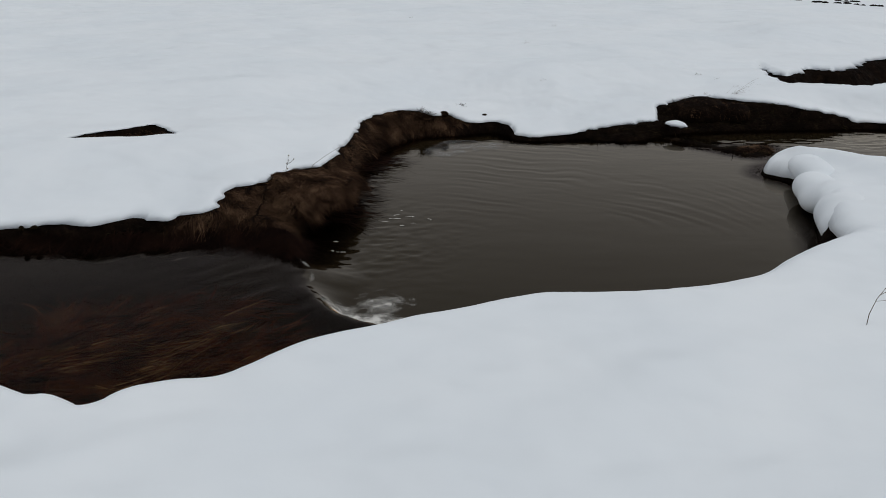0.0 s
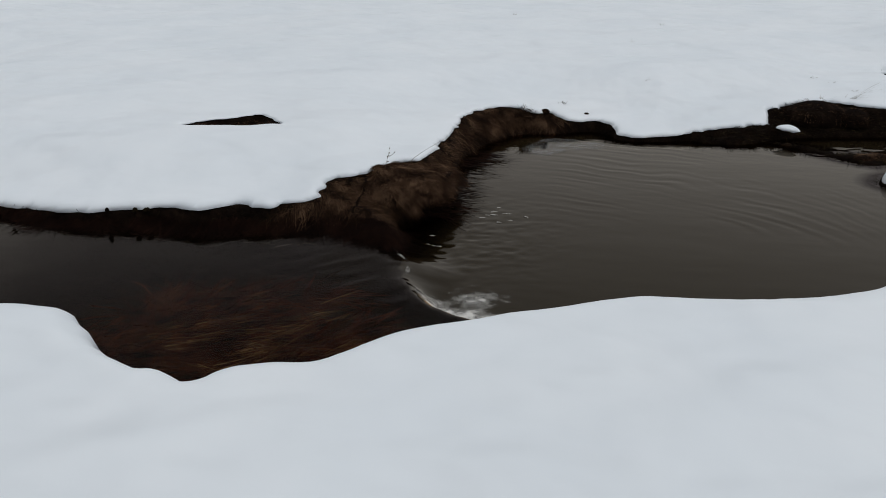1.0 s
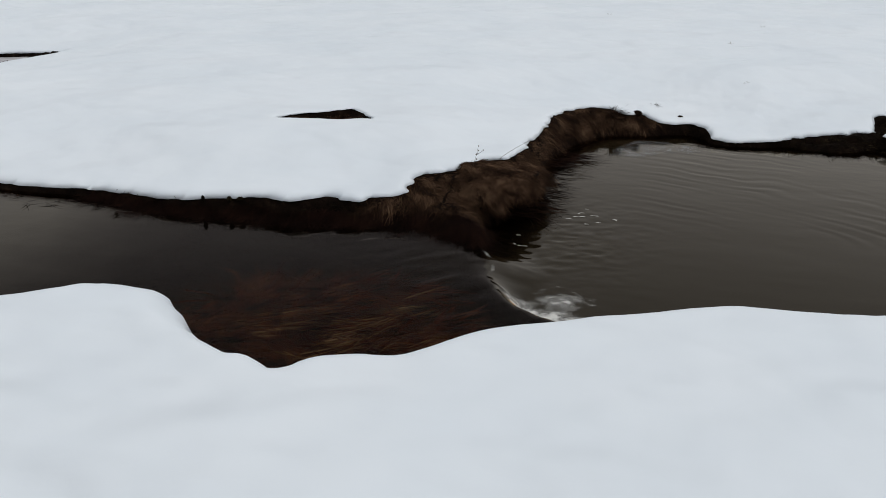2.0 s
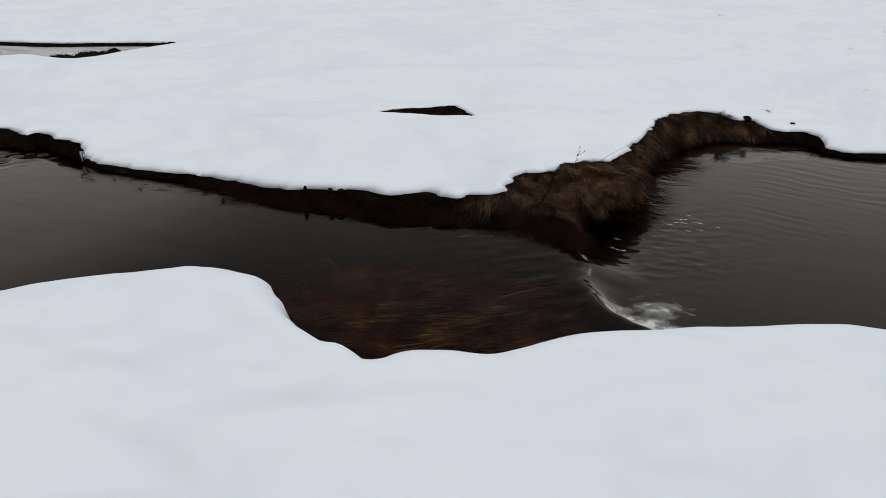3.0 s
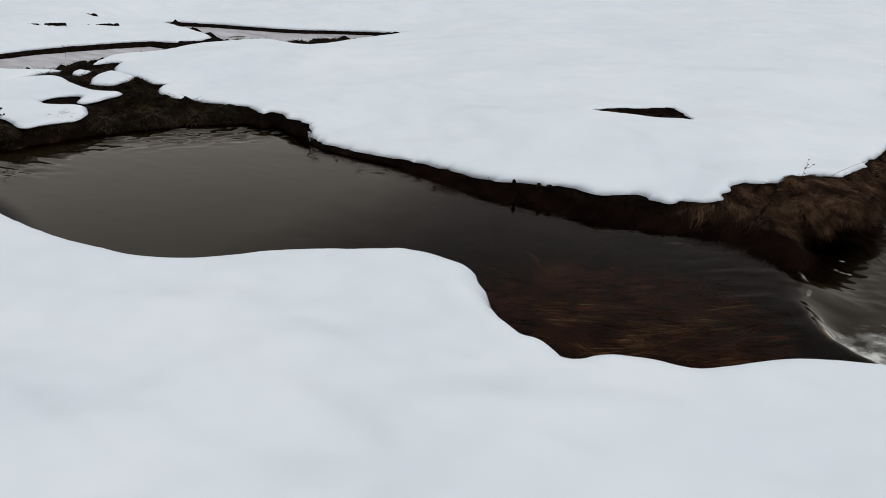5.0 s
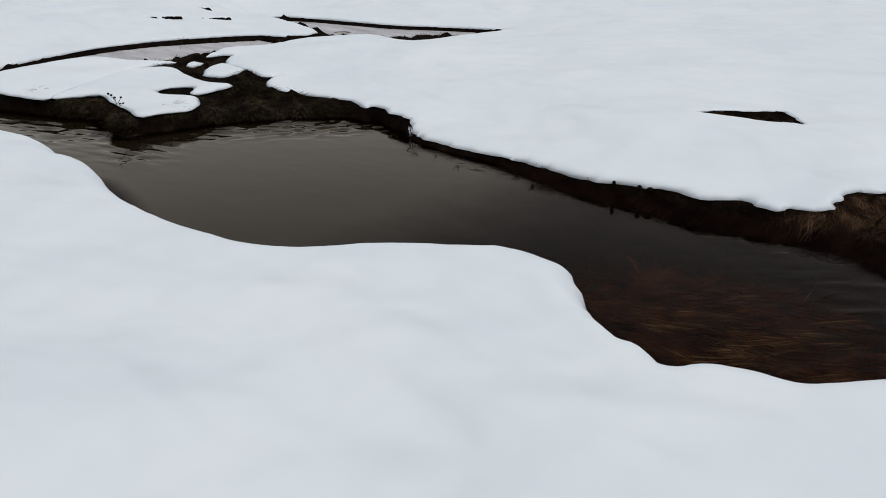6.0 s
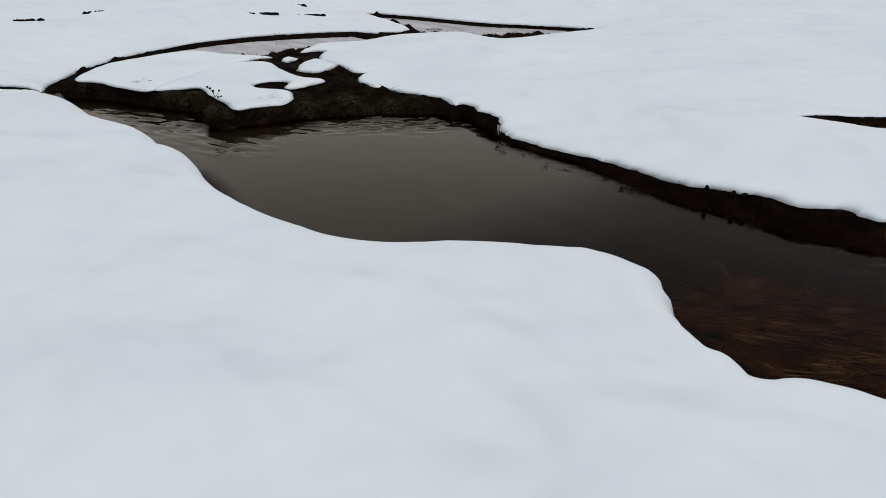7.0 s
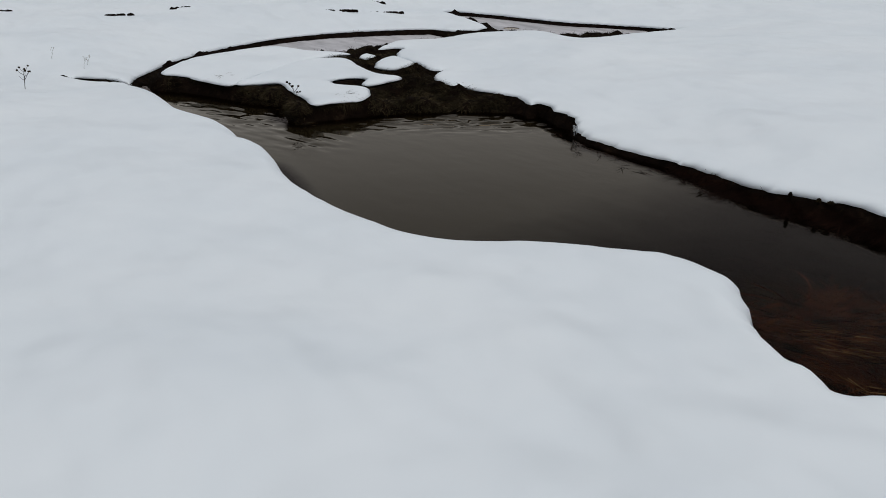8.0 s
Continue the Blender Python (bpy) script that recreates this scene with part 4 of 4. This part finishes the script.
quads = cells((ps > -0.05) & (ps < 0.75) & (much > 0.02))
used = np.unique(quads)
order = -np.ones(fx.size, int)
order[used] = np.arange(len(used))
foam = mesh_object("foam", np.stack([fx.ravel(), fy.ravel(), fz.ravel()], 1)[used], order[quads].tolist(), FOAM)
foam.data.attributes.new("amount", "FLOAT", "POINT").data.foreach_set("value", much.ravel()[used].astype(np.float32))
tagged(foam, "white churned foam below the small weir, with a painted lip highlight", "foam", kind="stuff")

fleck_v, fleck_f = [], []
for cx, cy in [(rng.normal(-0.30, 0.15), rng.normal(5.78, 0.10)) for _ in range(12)] + [(rng.normal(-0.72, 0.07), rng.normal(5.15, 0.1)) for _ in range(5)]:
    o, rx, ry = len(fleck_v), rng.uniform(0.006, 0.034), rng.uniform(0.002, 0.006)
    fleck_v.append((cx, cy, POOL_LEVEL + 0.0055))
    for k in range(9):
        a = k * 2 * math.pi / 9
        q = rng.uniform(0.6, 1.2)
        fleck_v.append((cx + rx * q * math.cos(a), cy + ry * q * math.sin(a), POOL_LEVEL + 0.003))
        fleck_f.append((o, o + 1 + k, o + 1 + (k + 1) % 9))
flecks = mesh_object("foam_flecks", fleck_v, fleck_f, FOAM)
flecks.data.attributes.new("amount", "FLOAT", "POINT").data.foreach_set("value", np.full(len(fleck_v), 0.45, np.float32))
tagged(flecks, "small white foam flecks drifting on the pool", "foam", kind="stuff")

# ---------------------------------------------------------------- thin ice at the pool's far shore
ice_line = smooth_line([(-0.21, 7.57), (-0.08, 7.92), (0.09, 8.08), (0.53, 7.95), (0.62, 7.76), (0.24, 7.6), (0.03, 7.42)], 5)
ax_, ay_ = np.meshgrid(np.arange(-0.4, 0.8, 0.03), np.arange(7.3, 8.3, 0.03))
di, ins = distance(ax_, ay_, ice_line)
ice_d = np.where(ins, di, -di) + 0.03 * value_noise(ax_, ay_, 9, 41)
quads = cells(ice_d > 0)
used = np.unique(quads)
order = -np.ones(ax_.size, int)
order[used] = np.arange(len(used))
iv = np.stack([ax_.ravel(), ay_.ravel(), np.full(ax_.size, POOL_LEVEL + 0.006)], 1)[used]
ice = mesh_object("ice_sheet", iv, order[quads].tolist(), ICE)
solid = ice.modifiers.new("thickness", "SOLIDIFY")
solid.thickness = 0.004
tagged(ice, "thin grey ice film floating on the pool", "ice")

def pale_ice_material():
    m, n, k, p = material("pale_ice")
    a = noise_node(n, k, 3, 5, 0.6, ((0.5, 1.6, 1.0), (0, 0, 0.6)))
    k.new(ramp(n, k, a, [(0.3, (0.30, 0.285, 0.29)), (0.65, (0.60, 0.575, 0.585))]), p.inputs["Base Color"])
    p.inputs["Roughness"].default_value = 0.4
    bump(n, k, [(noise_node(n, k, 25, 3), 0.15, 0.004)], p.inputs["Normal"])
    return m


PALE_ICE = pale_ice_material()
for line in WATERS[1:]:
    (x0, y0), (x1, y1) = line[:, :2].min(0), line[:, :2].max(0)
    ax_, ay_ = np.meshgrid(np.arange(x0, x1, 0.03), np.arange(y0, y1, 0.03))
    di, ins = distance(ax_, ay_, line)
    quads = cells((np.where(ins, di, -di) + 0.03 * value_noise(ax_, ay_, 7, 42) > 0.015) & (value_noise(ax_, ay_, 1.7, 43) > -0.75))
    used = np.unique(quads)
    order = -np.ones(ax_.size, int)
    order[used] = np.arange(len(used))
    iv = np.stack([ax_.ravel(), ay_.ravel(), water_level(ax_, ay_).ravel() + 0.008], 1)[used]
    frozen = mesh_object("ice_sheet", iv, order[quads].tolist(), PALE_ICE)
    solid = frozen.modifiers.new("thickness", "SOLIDIFY")
    solid.thickness = 0.006
    tagged(frozen, "pale snowy ice covering the far stream channel", "ice")

# ---------------------------------------------------------------- dry weeds standing in the snow
def dry_weed(x, y, tall, lean, heads, words, z=None, seed=0, mat=None, stout=1.0):
    """A dead stalk with side twigs and seed heads; lean: metres by which its tip stands off, in x and y."""
    r_ = random.Random(seed)
    mat = mat or STALK
    z = float(snow_top([x], [y])[0]) - 0.02 if z is None else z
    root = tagged(new("dry_weed"), words, "weed", group="dry weeds in the snow")
    root.location = (x, y, z)
    way = [Vector((lean[0] * s * s, lean[1] * s * s, tall * s)) for s in (0, 0.25, 0.5, 0.75, 1)]
    for w in way[1:-1]:
        w += Vector((r_.uniform(-1, 1), r_.uniform(-1, 1), 0)) * tall * 0.03
    bm = bmesh.new()
    tube(bm, way, (0.0010 + tall * 0.004) * stout, 0.0008 * stout)
    part("stem", bm, mat, root)
    tips = [way[-1]]
    for _ in range(heads):
        s = r_.uniform(0.45, 0.9)
        o = way[0].lerp(way[-1], s) if s > 1 else way[int(s * 4)].lerp(way[int(s * 4) + 1], s * 4 - int(s * 4))
        a = r_.uniform(0, 6.28)
        tip = o + Vector((math.cos(a) * 0.28, math.sin(a) * 0.28, r_.uniform(0.15, 0.35))) * tall
        mid = o.lerp(tip, 0.5) + Vector((0, 0, -0.03 * tall))
        bm = bmesh.new()
        tube(bm, [o, mid, tip], (0.0008 + tall * 0.002) * stout, 0.0007 * stout, 4)
        part("twig", bm, mat, root)
        tips.append(tip)
    for tip in tips[:max(1, heads)] if heads else []:
        bm = bmesh.new()
        bmesh.ops.create_icosphere(bm, subdivisions=1, radius=(0.003 + tall * 0.012) * stout)
        for v in bm.verts:
            v.co *= r_.uniform(0.6, 1.35)
            v.co += tip
        part("seed_head", bm, mat, root)
    return root


dry_weed(-1.13, 5.72, 0.17, (0.04, 0.0), 5, "thin dead umbel weed standing in snow on the bank", seed=1)
dry_weed(-0.99, 5.80, 0.22, (0.24, 0.10), 0, "single bare leaning stalk on the grass bank", seed=2)
dry_weed(1.87, 3.30, 0.28, (0.13, 0.05), 2, "dark bare twig sticking out of deep snow", seed=3)
for i, (x, y, t) in enumerate([(3.46, 8.02, 0.14), (3.62, 7.80, 0.15)]):
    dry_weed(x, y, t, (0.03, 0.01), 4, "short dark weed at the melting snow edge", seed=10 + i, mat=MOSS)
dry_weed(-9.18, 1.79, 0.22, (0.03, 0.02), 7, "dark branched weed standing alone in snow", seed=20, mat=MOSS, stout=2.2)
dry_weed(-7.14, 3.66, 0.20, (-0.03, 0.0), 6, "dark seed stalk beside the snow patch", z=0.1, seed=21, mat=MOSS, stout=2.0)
for i, (x, y, t) in enumerate([(-10.45, 4.2, 0.10), (-9.9, 6.1, 0.16), (-10.9, 2.5, 0.16), (-10.2, 2.65, 0.15), (-10.4, 2.75, 0.12), (-11.6, 1.9, 0.2)]):
    dry_weed(x, y, t, (0.05, 0.03), 3, "thin pale weed poking through far snow", seed=30 + i)


def grass_tuft(x, y, count, tall, words, spread=0.05, seed=0, lean=(0, 0), mat=None, wide=1.0):
    """A tuft of dead blades, each with its own curve."""
    g = np.random.default_rng(seed)
    base = np.stack([x + g.normal(0, spread, count), y + g.normal(0, spread * 0.6, count), np.zeros(count)], 1)
    base[:, 2] = snow_top(base[:, 0], base[:, 1]) - 0.012
    a = g.uniform(0, 6.28, count)
    hd = np.stack([np.cos(a) + lean[0], np.sin(a) + lean[1]], 1)
    hd /= np.linalg.norm(hd, axis=1, keepdims=True)
    tuft = blades("grass_tuft", base, hd, g.uniform(0.5, 1.0, count) * tall, g.uniform(0.5, 1.1, count), g.uniform(0.2, 0.6, count), g.uniform(0.001, 0.0022, count) * wide, mat or STALK, g)
    bm = bmesh.new()
    bm.from_mesh(tuft.data)
    low = Vector((x, y, float(base[:, 2].min())))
    for v in bmesh.ops.create_icosphere(bm, subdivisions=2, radius=1.0)["verts"]:
        v.co = low + Vector((v.co.x * spread * 1.6, v.co.y * spread, 0.002 + v.co.z * 0.006))
    bm.to_mesh(tuft.data)
    bm.free()
    return tagged(tuft, words, "grass tuft", group="grass tufts in the snow")


grass_tuft(3.14, 9.08, 12, 0.30, "long dead grass arching over the bank edge", 0.04, 1, (1.6, 0.2))
grass_tuft(2.86, 9.06, 9, 0.10, "short dead grass standing at the bank edge", 0.03, 2, (0.9, 0.2))
for i, (x, y) in enumerate([(1.15, 9.45), (2.99, 9.89), (3.16, 9.70), (-0.55, 14.77), (1.17, 12.07), (1.77, 13.70), (3.3, 9.4), (-12.6, 8.2)]):
    grass_tuft(x, y, 11, 0.065 + 0.004 * (y - 8), "small withered grass tuft poking through snow", 0.018, 40 + i)
for i, (x, y, n_, t) in enumerate([(-0.20, 8.35, 90, 0.13), (-0.16, 8.27, 60, 0.07), (0.20, 8.78, 36, 0.06)]):
    grass_tuft(x, y, n_, t, "dark brown grass clump breaking through the snow", 0.03, 70 + i, mat=TURF, wide=2.0)


# ---------------------------------------------------------------- grass tussocks along the soil shores
def tussock(seed, rad, tall, mat, words, shag=1.0):
    """A rounded sod with a thatch of short blades; built at the origin."""
    g = np.random.default_rng(seed)
    root = tagged(new("grass_tussock"), words, "tussock", group="tussocks along the stream")
    bm = bmesh.new()
    bmesh.ops.create_icosphere(bm, subdivisions=3, radius=1.0)
    for v in bm.verts:
        q = 1 + 0.16 * noise.noise(v.co * 2.1 + Vector((seed, 0, 0))) + 0.08 * noise.noise(v.co * 6 + Vector((0, seed, 0)))
        v.co = Vector((v.co.x * rad * q, v.co.y * rad * q * 0.8, v.co.z * tall * q))
    for f in bm.faces:
        f.smooth = True
    part("sod", bm, EARTH, root)
    n2 = 420
    a, lat = g.uniform(0, 6.28, n2), np.arcsin(g.uniform(0.0, 1.0, n2))
    base = np.stack([rad * np.cos(a) * np.cos(lat), 0.8 * rad * np.sin(a) * np.cos(lat), tall * np.sin(lat)], 1) * 0.98
    hd = np.stack([np.cos(a), np.sin(a)], 1) + g.normal(0, 0.4, (n2, 2))
    hd /= np.linalg.norm(hd, axis=1, keepdims=True)
    thatch = blades("thatch", base, hd, g.uniform(0.25, 0.7, n2) * rad * shag, g.uniform(0.1, 0.9, n2), g.uniform(0.4, 1.2, n2), g.uniform(0.001, 0.003, n2), mat, g)
    thatch.parent = root
    return root


first = [tussock(s_, 0.13, 0.075, SEDGE, "low greenish brown sedge tussock on the wet shore") for s_ in (101, 102, 103)]
shore_line = smooth_line(W_RUN[:16], 6, False)
used_first = set()
for i in range(80):
    at_ = shore_line[int(i / 80 * (len(shore_line) - 1))]
    inland = np.array([float(height_at(at_[:1], at_[1:2], ex, ey, g_)[0]) for g_ in (-sx, -sy)])
    inland = inland / (np.hypot(*inland) + 1e-6) * rng.uniform(0.07, 0.2)
    x, y = at_[0] + inland[0] + rng.normal(0, 0.03), at_[1] + inland[1] + rng.normal(0, 0.03)
    room = float(height_at(np.array([x]), np.array([y]), ex, ey, free)[0])
    gap = min(room, min(float(distance(np.array([x]), np.array([y]), l)[0][0]) for l in ISLES))
    if room < 0.1 or gap < 0.07:
        continue
    z = float(height_at(np.array([x]), np.array([y]), ex, ey, EZ)[0])
    m = pose(x, y, z - 0.015, 0, 0, rng.uniform(0, 360)) @ Matrix.Scale(min(rng.uniform(0.55, 1.15), gap / 0.13), 4)
    k = i % 3
    if k in used_first:
        c = copy_thing(first[k], m)
        c.matrix_basis = m
    else:
        first[k].matrix_basis = m
        used_first.add(k)
big = tussock(111, 0.34, 0.15, TURF, "large brown grass tussock on the far bank", 0.35)
big.matrix_basis = pose(2.72, 8.80, 0.0, 0, 0, 20)
mid_t = tussock(112, 0.24, 0.11, TURF, "brown grass tussock beside the outflow", 0.4)
mid_t.matrix_basis = pose(3.10, 8.80, -0.02, 0, 0, 75)
ledge_t = tussock(113, 0.10, 0.035, TURF, "small drowned tussock in the outflow")
ledge_t.matrix_basis = pose(2.86, 7.64, POOL_LEVEL, 0, 0, 40)
for x, y, rad, tall, turn in ((-2.85, 4.93, 0.012, 0.036, 5), (-2.67, 4.96, 0.014, 0.024, 48), (-2.60, 4.98, 0.020, 0.012, 77)):
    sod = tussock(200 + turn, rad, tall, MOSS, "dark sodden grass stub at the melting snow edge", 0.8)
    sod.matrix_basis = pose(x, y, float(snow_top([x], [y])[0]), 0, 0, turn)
for x, y, rad, turn in ((0.01, 8.46, 0.042, 15), (0.43, 8.57, 0.028, 60)):
    stub = tussock(turn, rad, rad * 0.75, TURF, "small dark turf knob breaking through the snow edge", 0.6)
    stub.matrix_basis = pose(x, y, float(snow_top([x], [y])[0]) - 0.01, 0, 0, turn)
ledge_u = copy_thing(ledge_t, pose(3.02, 7.68, POOL_LEVEL, 0, 0, 110))

# ---------------------------------------------------------------- bare turf spots far out in the snow
def turf_spot(x, y, long, wide, turn, seed, count=9):
    """A broken row of low turf clumps showing through the snow."""
    g = random.Random(seed)
    z = float(snow_top([x], [y])[0])
    root = tagged(new("turf_spot"), "broken dark bare turf showing through snow", "turf", group="bare turf spots in the snow")
    for _ in range(count):
        bm = bmesh.new()
        cx, cy, rad = g.uniform(-1, 1) * long, g.gauss(0, 0.3) * wide, g.uniform(0.3, 0.75) * wide
        flat = min(1.0, wide / 0.1)
        mid = bm.verts.new((cx, cy, (0.02 + g.uniform(0, 0.02)) * flat))
        ring0, ring1 = [], []
        for k in range(9):
            a = k * 2 * math.pi / 9
            q = rad * g.uniform(0.7, 1.3)
            ring0.append(bm.verts.new((cx + q * 0.8 * math.cos(a), cy + q * 0.5 * math.sin(a), (0.012 + g.uniform(-0.006, 0.012)) * flat)))
            ring1.append(bm.verts.new((cx + q * 1.5 * math.cos(a), cy + q * math.sin(a), -0.03)))
        for k in range(9):
            j = (k + 1) % 9
            bm.faces.new((mid, ring0[k], ring0[j]))
            bm.faces.new((ring0[k], ring1[k], ring1[j], ring0[j]))
        part("clump", bm, EARTH, root)
    root.matrix_world = pose(x, y, z, 0, 0, turn)
    return root


for i, (x, y, a, b_, t) in enumerate([(-13.3, 4.1, 0.22, 0.10, 70), (-13.5, 5.05, 0.24, 0.09, 75), (-14.6, 2.2, 0.12, 0.07, 60), (-15.2, 2.6, 0.10, 0.06, 60),
                                      (-15.0, 2.9, 0.10, 0.06, 60), (7.3, 18.3, 0.35, 0.12, -30), (7.9, 17.6, 0.4, 0.12, -40), (8.5, 17.0, 0.4, 0.10, -35),
                                      (8.3, 17.9, 0.3, 0.10, -35), (-12.5, 8.3, 0.12, 0.08, 0)]):
    turf_spot(x, y, a, b_, t, 60 + i)
# thin dark crease lines in the far snow, drawn as rows of turf clumps
for x, y, a, t, seed in ((-12.03, 7.04, 0.42, 47, 81), (-11.57, 7.68, 0.40, 48, 82)):
    turf_spot(x, y, a, 0.035, t, seed, 34)

# ---------------------------------------------------------------- melt icicle at the snow corner
bm = bmesh.new()
for dx, dy, l, rad in ((0, 0, 0.085, 0.013), (0.025, 0.012, 0.07, 0.010), (-0.022, 0.008, 0.05, 0.009)):
    tube(bm, [(dx, dy, 0.03), (dx + 0.004, dy, -l * 0.4), (dx, dy, -l)], rad, rad * 0.35, 8)
me = bpy.data.meshes.new("icicle")
bm.to_mesh(me)
bm.free()
me.shade_smooth()
glaze, gn, gk, gp = material("melt_ice")
gp.inputs["Base Color"].default_value = (0.75, 0.78, 0.80, 1)
gp.inputs["Roughness"].default_value = 0.12
gp.inputs["Transmission Weight"].default_value = 0.75
gp.inputs["IOR"].default_value = 1.31
me.materials.append(glaze)
icicle = tagged(new("icicle", me), "short clear melt icicles under the snow corner", "icicle")
icicle.location = (-5.0, 5.17, 0.075)
icicle.scale = (0.75, 0.75, 0.75)
